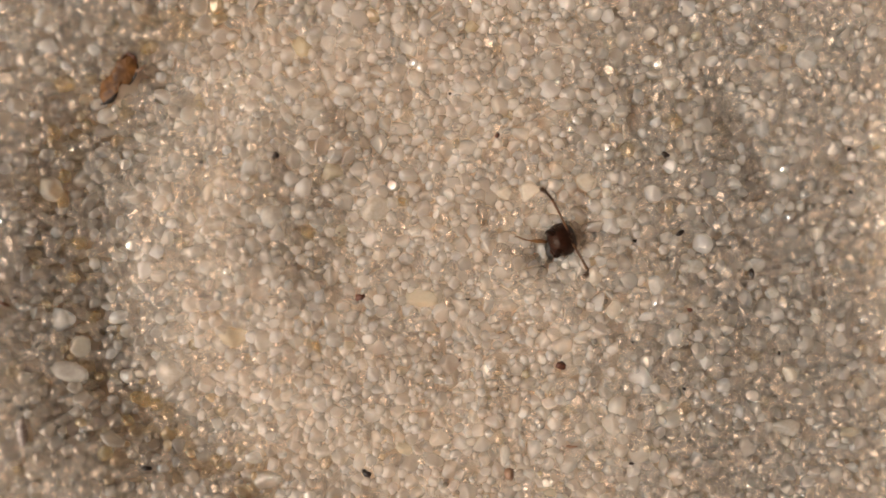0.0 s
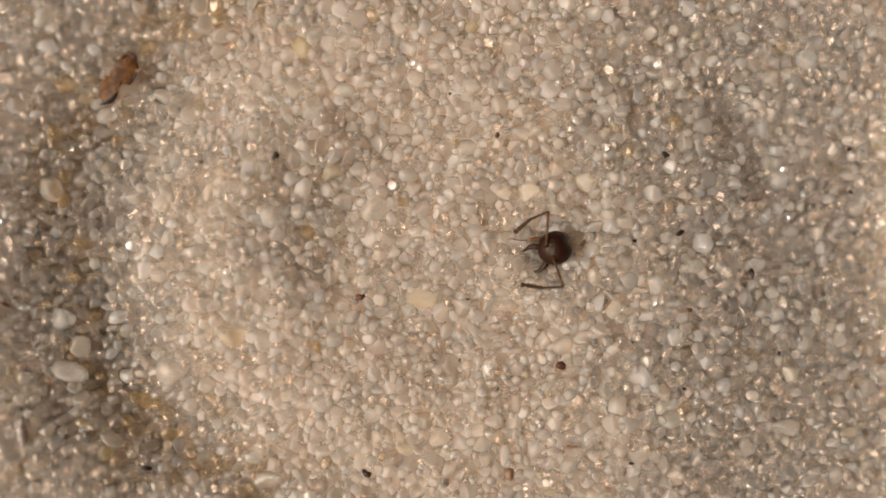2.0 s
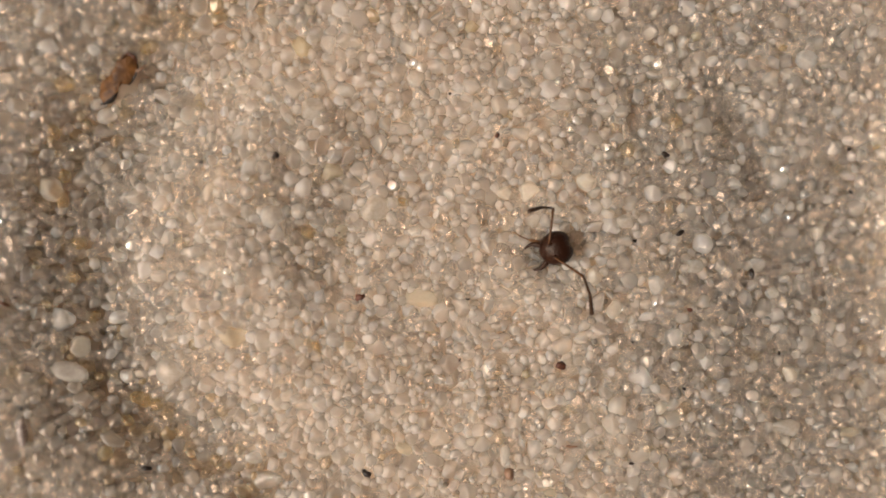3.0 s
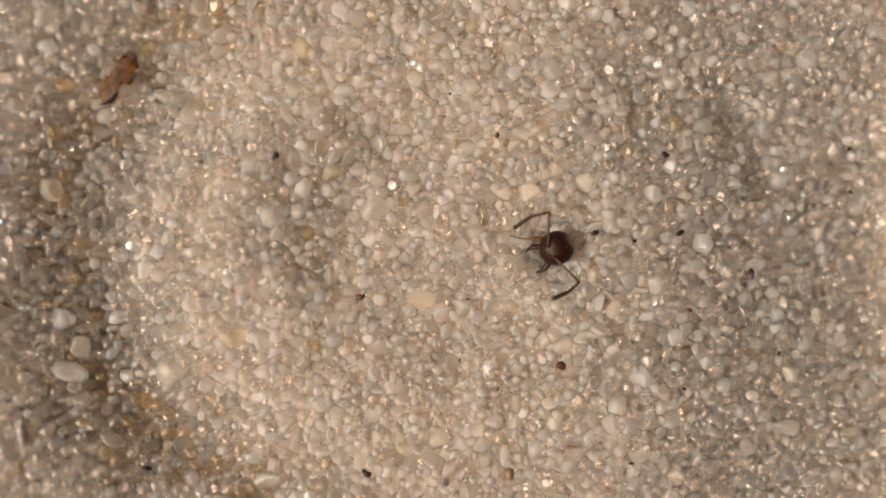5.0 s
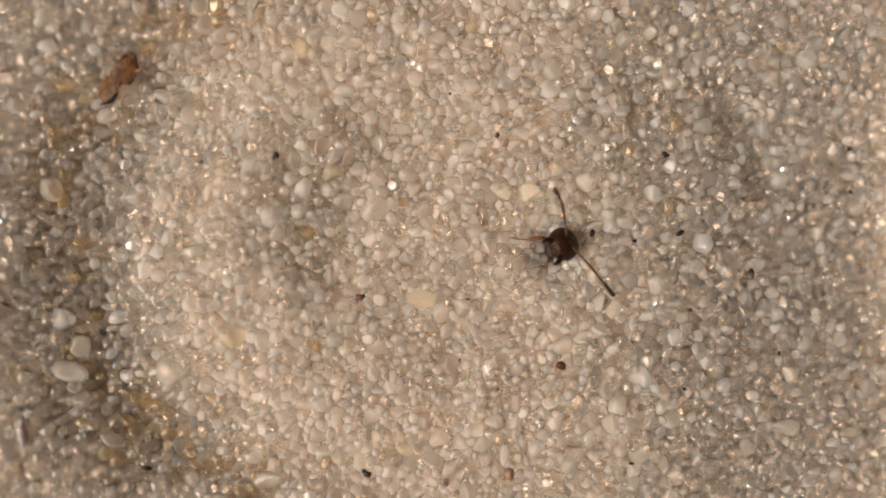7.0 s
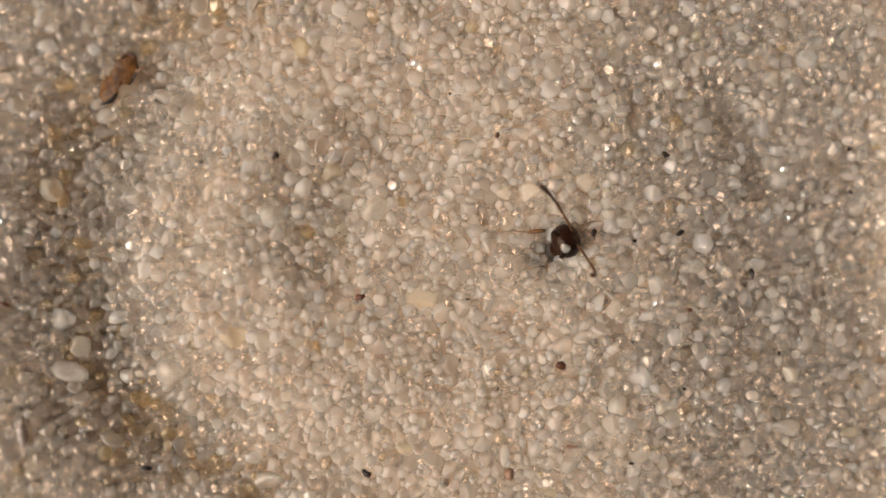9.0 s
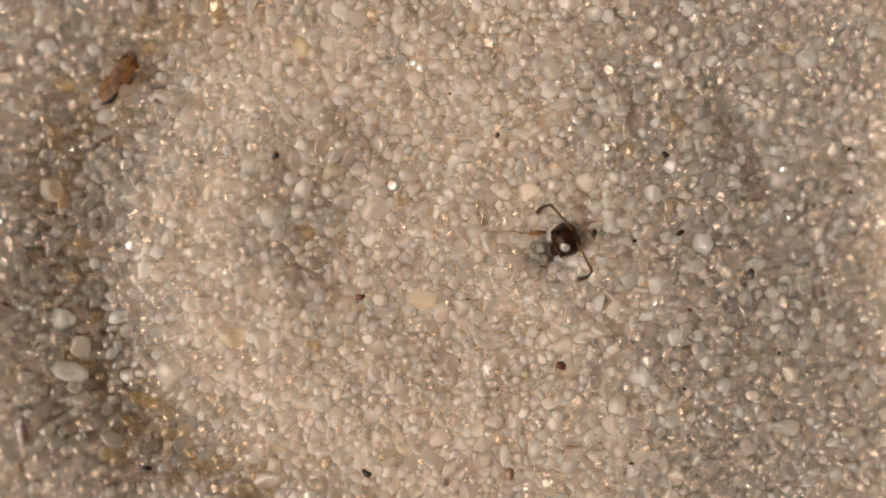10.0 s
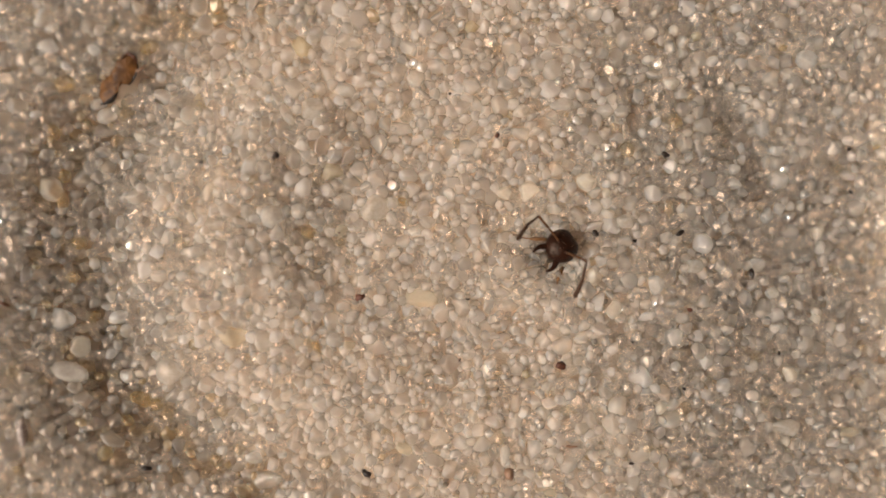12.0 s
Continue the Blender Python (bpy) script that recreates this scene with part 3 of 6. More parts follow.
top = scatter()
near = np.hypot(top[:, 0] - PIT[0], top[:, 1] - PIT[1])
order = np.argsort(near)
single, rest = top[order[:300]], top[order[300:]]
chance = np.array([coarse(x, y) for x, y in rest[:, :2]]) * 0.62 + 0.24
glassy = RNG.random(len(rest)) < chance
furrow = np.exp(-((np.hypot(rest[:, 0] + 4.3, rest[:, 1] - 0.2) - 9.0) / 0.9) ** 2) * (rest[:, 0] < -6)
ochre = RNG.random(len(rest)) < 0.012 + 0.36 * furrow
heap("milky_sand_grains", rest[~glassy & ~ochre], "loose milky beige quartz sand grains", QUARTZ)
heap("ochre_sand_grains", rest[ochre], "loose ochre-stained quartz sand grains", OCHRE)
heap("glassy_sand_grains", rest[glassy & ~ochre], "loose clear glassy quartz sand grains", GLASSY)

GRAIN_MESHES = []
for k, (sv, sf) in enumerate(SHAPES[:FINE_FROM]):
    me = bpy.data.meshes.new("sand_grain")
    me.from_pydata((sv * MM).tolist(), [], sf.tolist())
    me.shade_smooth()
    me.materials.append(GLASSY if k % 5 < 2 else QUARTZ)
    GRAIN_MESHES.append(me)
for k, ((x, y, z, r), turn) in enumerate(zip(single, spin(300))):
    ob = new("sand_grain", GRAIN_MESHES[k % len(GRAIN_MESHES)])
    ob.parent = GROUND
    ob.matrix_basis = Matrix.Translation((x * MM, y * MM, z * MM)) @ Matrix(turn.tolist()).to_4x4() @ Matrix.Scale(r * 1.16, 4)


# ---- what moves: the ant's head, feelers and forelegs, and what it pushes ----
def motions():
    walk(HEAD, [
        (0.0, pose(0.004179, 0.000318, 0.000140, 0.0, -62.0, 200.0)), (0.1, pose(0.004175, 0.000318, 0.000140, 0.0, -61.2, 200.4)),
        (0.2, pose(0.004171, 0.000318, 0.000140, 0.0, -60.4, 200.8)), (0.3, pose(0.004167, 0.000318, 0.000140, 0.0, -59.6, 201.2)),
        (0.4, pose(0.004163, 0.000318, 0.000140, 0.0, -58.8, 201.6)), (0.5, pose(0.004159, 0.000318, 0.000140, 0.0, -58.0, 202.0)),
        (0.6, pose(0.004139, 0.000299, 0.000140, 0.0, -55.3, 204.6)), (0.7, pose(0.004120, 0.000279, 0.000140, 0.0, -52.7, 207.2)),
        (0.8, pose(0.004100, 0.000259, 0.000140, 0.0, -50.0, 209.8)), (0.9, pose(0.004139, 0.000209, 0.000140, 0.0, -43.0, 212.4)),
        (1.0, pose(0.004179, 0.000159, 0.000140, 0.0, -36.0, 215.0)), (1.1, pose(0.004100, 0.000119, 0.000140, 0.0, -25.0, 215.0)),
        (1.2, pose(0.004020, 0.000080, 0.000140, 0.0, -14.0, 215.0)), (1.3, pose(0.004007, 0.000060, 0.000140, 0.0, -8.7, 211.7)),
        (1.4, pose(0.003994, 0.000040, 0.000140, 0.0, -3.3, 208.3)), (1.5, pose(0.003980, 0.000020, 0.000140, 0.0, 2.0, 205.0)),
        (1.6, pose(0.003968, 0.000020, 0.000140, 0.0, 2.6, 205.6)), (1.7, pose(0.003956, 0.000020, 0.000140, 0.0, 3.2, 206.2)),
        (1.8, pose(0.003944, 0.000020, 0.000140, 0.0, 3.8, 206.8)), (1.9, pose(0.003933, 0.000020, 0.000140, 0.0, 4.4, 207.4)),
        (2.0, pose(0.003921, 0.000020, 0.000140, 0.0, 5.0, 208.0)), (2.1, pose(0.003954, -0.000013, 0.000140, 0.0, 0.7, 210.3)),
        (2.2, pose(0.003987, -0.000046, 0.000140, 0.0, -3.7, 212.7)), (2.3, pose(0.004020, -0.000080, 0.000140, 0.0, -8.0, 215.0)),
        (2.4, pose(0.004050, -0.000100, 0.000140, 0.0, -13.0, 222.5)), (2.5, pose(0.004080, -0.000119, 0.000140, 0.0, -18.0, 230.0)),
        (2.6, pose(0.004050, -0.000080, 0.000140, 0.0, -12.0, 222.5)), (2.7, pose(0.004020, -0.000040, 0.000140, 0.0, -6.0, 215.0)),
        (2.8, pose(0.004007, -0.000020, 0.000140, 0.0, -3.3, 210.7)), (2.9, pose(0.003994, 0.000000, 0.000140, 0.0, -0.7, 206.3)),
        (3.0, pose(0.003980, 0.000020, 0.000140, 0.0, 2.0, 202.0)), (3.1, pose(0.003980, 0.000020, 0.000140, 0.0, 2.1, 203.5)),
        (3.2, pose(0.003980, 0.000020, 0.000140, 0.0, 2.2, 205.0)), (3.4, pose(0.003985, 0.000015, 0.000140, 0.0, 2.4, 205.6)),
        (3.6, pose(0.003990, 0.000010, 0.000140, 0.0, 2.6, 206.2)), (3.8, pose(0.003995, 0.000005, 0.000140, 0.0, 2.8, 206.9)),
        (4.0, pose(0.004000, 0.000000, 0.000140, 0.0, 3.0, 207.5)), (4.2, pose(0.003995, 0.000000, 0.000140, 0.0, 3.2, 208.1)),
        (4.4, pose(0.003990, 0.000000, 0.000140, 0.0, 3.4, 208.8)), (4.6, pose(0.003985, 0.000000, 0.000140, 0.0, 3.6, 209.4)),
        (4.8, pose(0.003980, 0.000000, 0.000140, 0.0, 3.8, 210.0)), (4.9, pose(0.003980, 0.000010, 0.000140, 0.0, 3.9, 209.5)),
        (5.0, pose(0.003980, 0.000020, 0.000140, 0.0, 4.0, 209.0)), (5.1, pose(0.004040, 0.000020, 0.000140, 0.0, -9.0, 212.0)),
        (5.2, pose(0.004100, 0.000020, 0.000140, 0.0, -22.0, 215.0)), (5.3, pose(0.004093, 0.000000, 0.000140, 0.0, -19.3, 219.3)),
        (5.4, pose(0.004086, -0.000020, 0.000140, 0.0, -16.7, 223.7)), (5.5, pose(0.004080, -0.000040, 0.000140, 0.0, -14.0, 228.0)),
        (5.6, pose(0.004130, -0.000050, 0.000140, 0.0, -19.0, 228.0)), (5.7, pose(0.004179, -0.000060, 0.000140, 0.0, -24.0, 228.0)),
        (5.8, pose(0.004093, -0.000086, 0.000140, 0.0, -14.3, 222.3)), (5.9, pose(0.004007, -0.000113, 0.000140, 0.0, -4.7, 216.7)),
        (6.0, pose(0.003921, -0.000139, 0.000140, 0.0, 5.0, 211.0)), (6.1, pose(0.003940, -0.000100, 0.000140, 0.0, 5.0, 210.4)),
        (6.2, pose(0.003960, -0.000060, 0.000140, 0.0, 5.0, 209.8)), (6.3, pose(0.003980, -0.000020, 0.000140, 0.0, 5.0, 209.2)),
        (6.4, pose(0.004000, 0.000020, 0.000140, 0.0, 5.0, 208.6)), (6.5, pose(0.004020, 0.000060, 0.000140, 0.0, 5.0, 208.0)),
        (6.6, pose(0.004169, 0.000070, 0.000140, 0.0, -5.5, 210.3)), (6.7, pose(0.004319, 0.000080, 0.000140, 0.0, -16.0, 212.7)),
        (6.8, pose(0.004285, 0.000106, 0.000140, 0.0, -30.0, 215.0)), (6.9, pose(0.004252, 0.000133, 0.000140, 0.0, -42.0, 211.5)),
        (7.0, pose(0.004219, 0.000159, 0.000140, 0.0, -54.0, 208.0)), (7.1, pose(0.004229, 0.000159, 0.000140, 0.0, -56.0, 206.5)),
        (7.2, pose(0.004239, 0.000159, 0.000140, 0.0, -58.0, 205.0)), (7.4, pose(0.004244, 0.000164, 0.000140, 0.0, -59.0, 204.4)),
        (7.6, pose(0.004249, 0.000169, 0.000140, 0.0, -60.0, 203.8)), (7.8, pose(0.004254, 0.000174, 0.000140, 0.0, -61.0, 203.1)),
        (8.0, pose(0.004259, 0.000179, 0.000140, 0.0, -62.0, 202.5)), (8.2, pose(0.004279, 0.000199, 0.000140, 0.0, -63.0, 201.9)),
        (8.4, pose(0.004299, 0.000219, 0.000140, 0.0, -64.0, 201.2)), (8.6, pose(0.004319, 0.000239, 0.000140, 0.0, -65.0, 200.6)),
        (8.8, pose(0.004338, 0.000259, 0.000140, 0.0, -66.0, 200.0)), (8.9, pose(0.004329, 0.000269, 0.000140, 0.0, -66.3, 200.0)),
        (9.0, pose(0.004319, 0.000279, 0.000140, 0.0, -66.6, 200.0)), (9.1, pose(0.004311, 0.000287, 0.000140, 0.0, -66.9, 200.0)),
        (9.2, pose(0.004303, 0.000295, 0.000140, 0.0, -67.1, 200.0)), (9.3, pose(0.004295, 0.000303, 0.000140, 0.0, -67.4, 200.0)),
        (9.4, pose(0.004287, 0.000310, 0.000140, 0.0, -67.7, 200.0)), (9.5, pose(0.004279, 0.000318, 0.000140, 0.0, -68.0, 200.0)),
        (9.6, pose(0.004287, 0.000318, 0.000140, 0.0, -67.6, 200.0)), (9.7, pose(0.004295, 0.000318, 0.000140, 0.0, -67.2, 200.0)),
        (9.8, pose(0.004303, 0.000318, 0.000140, 0.0, -66.8, 200.0)), (9.9, pose(0.004311, 0.000318, 0.000140, 0.0, -66.4, 200.0)),
        (10.0, pose(0.004319, 0.000318, 0.000140, 0.0, -66.0, 200.0)), (10.1, pose(0.004332, 0.000325, 0.000140, 0.0, -62.7, 199.6)),
        (10.2, pose(0.004345, 0.000332, 0.000140, 0.0, -59.3, 199.2)), (10.3, pose(0.004358, 0.000338, 0.000140, 0.0, -56.0, 198.8)),
        (10.4, pose(0.004309, 0.000328, 0.000140, 0.0, -54.0, 198.4)), (10.5, pose(0.004259, 0.000318, 0.000140, 0.0, -52.0, 198.0)),
        (10.6, pose(0.004239, 0.000291, 0.000140, 0.0, -47.0, 199.8)), (10.7, pose(0.004219, 0.000263, 0.000140, 0.0, -42.0, 201.6)),
        (10.8, pose(0.004199, 0.000235, 0.000140, 0.0, -38.7, 203.4)), (10.9, pose(0.004179, 0.000207, 0.000140, 0.0, -35.3, 205.2)),
        (11.0, pose(0.004159, 0.000179, 0.000140, 0.0, -32.0, 207.0)), (11.1, pose(0.004159, 0.000179, 0.000140, 0.0, -32.4, 206.0)),
        (11.2, pose(0.004159, 0.000179, 0.000140, 0.0, -32.8, 205.0)), (11.3, pose(0.004159, 0.000179, 0.000140, 0.0, -33.2, 204.0)),
        (11.4, pose(0.004159, 0.000179, 0.000140, 0.0, -33.6, 203.0)), (11.5, pose(0.004159, 0.000179, 0.000140, 0.0, -34.0, 202.0)),
        (11.6, pose(0.004159, 0.000159, 0.000140, 0.0, -32.4, 204.4)), (11.7, pose(0.004159, 0.000139, 0.000140, 0.0, -30.8, 206.8)),
        (11.8, pose(0.004159, 0.000119, 0.000140, 0.0, -29.2, 209.2)), (11.9, pose(0.004159, 0.000100, 0.000140, 0.0, -27.6, 211.6)),
        (12.0, pose(0.004159, 0.000080, 0.000140, 0.0, -26.0, 214.0)),
    ])
    walk(FEELERS[0][0], [
        (0.0, pose(0.004489, 0.000252, 0.000470, 0.0, -28.1, -64.2)), (0.1, pose(0.004515, 0.000184, 0.000517, 0.0, -6.2, -63.5)),
        (0.2, pose(0.004483, 0.000250, 0.000484, 0.0, -26.4, -69.7)), (0.3, pose(0.004482, 0.000211, 0.000514, 0.0, -16.9, -58.0)),
        (0.4, pose(0.004438, 0.000238, 0.000487, 0.0, -27.5, -46.1)), (0.5, pose(0.004434, 0.000222, 0.000502, 0.0, -24.2, -39.5)),
        (0.6, pose(0.004402, 0.000231, 0.000500, 0.0, -28.0, -50.4)), (0.7, pose(0.004352, 0.000219, 0.000494, 0.0, -31.7, -42.5)),
        (0.8, pose(0.004432, 0.000097, 0.000567, 0.0, -3.6, -45.0)), (0.9, pose(0.004409, 0.000057, 0.000585, 0.0, -3.7, -43.7)),
        (1.0, pose(0.004391, 0.000004, 0.000597, 0.0, -4.1, -45.3)), (1.1, pose(0.004277, -0.000111, 0.000608, 0.0, -3.6, -32.4)),
        (1.2, pose(0.004132, -0.000198, 0.000599, 0.0, -3.6, -23.6)), (1.3, pose(0.004076, -0.000244, 0.000589, 0.0, -3.6, -21.3)),
        (1.4, pose(0.003867, -0.000231, 0.000511, 0.0, -31.8, -19.6)), (1.5, pose(0.003865, -0.000285, 0.000545, 0.0, -14.8, -25.8)),
        (1.6, pose(0.003834, -0.000268, 0.000529, 0.0, -21.6, -35.8)), (1.7, pose(0.003835, -0.000253, 0.000524, 0.0, -22.5, -57.4)),
        (1.8, pose(0.003831, -0.000275, 0.000534, 0.0, -17.3, -53.0)), (1.9, pose(0.003816, -0.000233, 0.000502, 0.0, -27.6, -71.5)),
        (2.0, pose(0.003809, -0.000243, 0.000507, 0.0, -25.5, -73.3)), (2.1, pose(0.003884, -0.000238, 0.000498, 0.0, -31.7, -78.4)),
        (2.2, pose(0.003921, -0.000267, 0.000508, 0.0, -32.7, -56.0)), (2.3, pose(0.004066, -0.000370, 0.000585, 0.0, -3.7, -19.8)),
        (2.4, pose(0.004269, -0.000385, 0.000602, 0.0, -3.4, -15.2)), (2.5, pose(0.004136, -0.000318, 0.000541, 0.0, -32.0, -4.8)),
        (2.6, pose(0.004032, -0.000278, 0.000489, 0.0, -40.3, -29.1)), (2.7, pose(0.003925, -0.000296, 0.000485, 0.0, -38.5, -18.3)),
        (2.8, pose(0.003916, -0.000268, 0.000521, 0.0, -29.5, -39.7)), (2.9, pose(0.003878, -0.000253, 0.000523, 0.0, -26.8, -48.2)),
        (3.0, pose(0.003866, -0.000286, 0.000551, 0.0, -8.9, -33.9)), (3.1, pose(0.003871, -0.000292, 0.000550, 0.0, -9.4, -17.1)),
        (3.2, pose(0.003834, -0.000252, 0.000517, 0.0, -25.6, -39.3)), (3.4, pose(0.003863, -0.000262, 0.000530, 0.0, -21.3, -50.9)),
        (3.6, pose(0.003875, -0.000264, 0.000529, 0.0, -21.6, -57.6)), (3.8, pose(0.003874, -0.000291, 0.000534, 0.0, -19.2, -35.0)),
        (4.0, pose(0.003919, -0.000324, 0.000549, 0.0, -3.6, -25.2)), (4.2, pose(0.003893, -0.000312, 0.000541, 0.0, -14.2, -30.7)),
        (4.4, pose(0.003878, -0.000285, 0.000526, 0.0, -21.5, -49.2)), (4.6, pose(0.003890, -0.000307, 0.000538, 0.0, -15.2, -45.7)),
        (4.8, pose(0.003932, -0.000351, 0.000548, 0.0, -3.7, -41.5)), (4.9, pose(0.003883, -0.000287, 0.000533, 0.0, -17.7, -57.3)),
        (5.0, pose(0.003883, -0.000290, 0.000538, 0.0, -14.1, -46.6)), (5.1, pose(0.004015, -0.000234, 0.000565, 0.0, -21.1, -31.8)),
        (5.2, pose(0.004272, -0.000231, 0.000608, 0.0, -3.6, -30.1)), (5.3, pose(0.004222, -0.000229, 0.000603, 0.0, -3.7, -27.1)),
        (5.4, pose(0.004195, -0.000236, 0.000596, 0.0, -11.7, -48.4)), (5.5, pose(0.004207, -0.000279, 0.000596, 0.0, -3.7, -46.0)),
        (5.6, pose(0.004349, -0.000335, 0.000609, 0.0, -3.5, -48.9)), (5.7, pose(0.004381, -0.000260, 0.000607, 0.0, -3.7, -46.0)),
        (5.8, pose(0.004157, -0.000300, 0.000578, 0.0, -20.1, -39.4)), (5.9, pose(0.004017, -0.000403, 0.000573, 0.0, -8.9, -51.6)),
        (6.0, pose(0.003824, -0.000444, 0.000529, 0.0, -17.5, -53.7)), (6.1, pose(0.003849, -0.000395, 0.000527, 0.0, -18.4, -69.3)),
        (6.2, pose(0.003865, -0.000349, 0.000524, 0.0, -19.5, -71.2)), (6.3, pose(0.003866, -0.000278, 0.000498, 0.0, -27.7, -67.6)),
        (6.4, pose(0.003879, -0.000236, 0.000496, 0.0, -28.3, -66.1)), (6.5, pose(0.003899, -0.000231, 0.000522, 0.0, -20.5, -53.2)),
        (6.6, pose(0.004133, -0.000202, 0.000567, 0.0, -16.6, -43.8)), (6.7, pose(0.004472, -0.000232, 0.000605, 0.0, -3.5, -35.6)),
        (6.8, pose(0.004450, -0.000071, 0.000602, 0.0, -8.7, -36.0)), (6.9, pose(0.004526, -0.000040, 0.000589, 0.0, -3.6, -43.7)),
        (7.0, pose(0.004477, 0.000112, 0.000498, 0.0, -29.6, -51.2)), (7.1, pose(0.004479, 0.000124, 0.000460, 0.0, -36.1, -48.7)),
        (7.2, pose(0.004505, 0.000151, 0.000403, 0.0, -44.8, -59.6)), (7.4, pose(0.004513, 0.000141, 0.000429, 0.0, -39.3, -55.4)),
        (7.6, pose(0.004534, 0.000125, 0.000463, 0.0, -31.9, -54.2)), (7.8, pose(0.004553, 0.000116, 0.000476, 0.0, -27.8, -53.8)),
        (8.0, pose(0.004555, 0.000135, 0.000452, 0.0, -32.2, -55.4)), (8.2, pose(0.004583, 0.000161, 0.000441, 0.0, -33.5, -59.4)),
        (8.4, pose(0.004612, 0.000186, 0.000431, 0.0, -34.4, -63.5)), (8.6, pose(0.004641, 0.000206, 0.000426, 0.0, -34.6, -66.5)),
        (8.8, pose(0.004669, 0.000230, 0.000414, 0.0, -35.7, -69.1)), (8.9, pose(0.004674, 0.000210, 0.000453, 0.0, -26.8, -70.3)),
        (9.0, pose(0.004659, 0.000205, 0.000462, 0.0, -23.9, -59.6)), (9.1, pose(0.004647, 0.000187, 0.000471, 0.0, -20.0, -38.4)),
        (9.2, pose(0.004694, 0.000159, 0.000488, 0.0, -3.7, -22.9)), (9.3, pose(0.004603, 0.000219, 0.000441, 0.0, -28.2, -33.1)),
        (9.4, pose(0.004525, 0.000254, 0.000292, 0.0, -50.5, -26.8)), (9.5, pose(0.004588, 0.000265, 0.000415, 0.0, -33.5, -45.7)),
        (9.6, pose(0.004623, 0.000243, 0.000454, 0.0, -24.5, -51.1)), (9.7, pose(0.004603, 0.000272, 0.000412, 0.0, -34.9, -50.7)),
        (9.8, pose(0.004629, 0.000256, 0.000445, 0.0, -28.2, -54.6)), (9.9, pose(0.004661, 0.000225, 0.000477, 0.0, -18.5, -60.1)),
        (10.0, pose(0.004659, 0.000249, 0.000462, 0.0, -24.8, -65.3)), (10.1, pose(0.004648, 0.000277, 0.000448, 0.0, -32.4, -70.8)),
        (10.2, pose(0.004640, 0.000276, 0.000461, 0.0, -32.9, -71.6)), (10.3, pose(0.004600, 0.000282, 0.000439, 0.0, -39.9, -58.9)),
        (10.4, pose(0.004508, 0.000246, 0.000441, 0.0, -41.1, -43.3)), (10.5, pose(0.004573, 0.000087, 0.000560, 0.0, -3.6, -55.9)),
        (10.6, pose(0.004449, 0.000214, 0.000499, 0.0, -34.7, -70.7)), (10.7, pose(0.004415, 0.000171, 0.000529, 0.0, -31.2, -78.1)),
        (10.8, pose(0.004376, 0.000093, 0.000575, 0.0, -20.2, -65.6)), (10.9, pose(0.004330, 0.000050, 0.000582, 0.0, -19.2, -51.7)),
        (11.0, pose(0.004282, 0.000041, 0.000568, 0.0, -25.4, -57.6)), (11.1, pose(0.004302, 0.000033, 0.000579, 0.0, -21.8, -72.2)),
        (11.2, pose(0.004310, 0.000049, 0.000567, 0.0, -25.5, -82.8)), (11.3, pose(0.004309, 0.000048, 0.000566, 0.0, -25.6, -82.8)),
        (11.4, pose(0.004297, 0.000014, 0.000585, 0.0, -18.9, -62.4)), (11.5, pose(0.004247, 0.000035, 0.000544, 0.0, -30.9, -41.2)),
        (11.6, pose(0.004242, -0.000001, 0.000556, 0.0, -28.7, -31.5)), (11.7, pose(0.004245, -0.000027, 0.000566, 0.0, -26.4, -29.2)),
        (11.8, pose(0.004226, -0.000037, 0.000547, 0.0, -31.2, -30.0)), (11.9, pose(0.004155, -0.000064, 0.000419, 0.0, -50.1, -15.2)),
        (12.0, pose(0.004164, -0.000058, 0.000423, 0.0, -49.8, -26.0)),
    ])
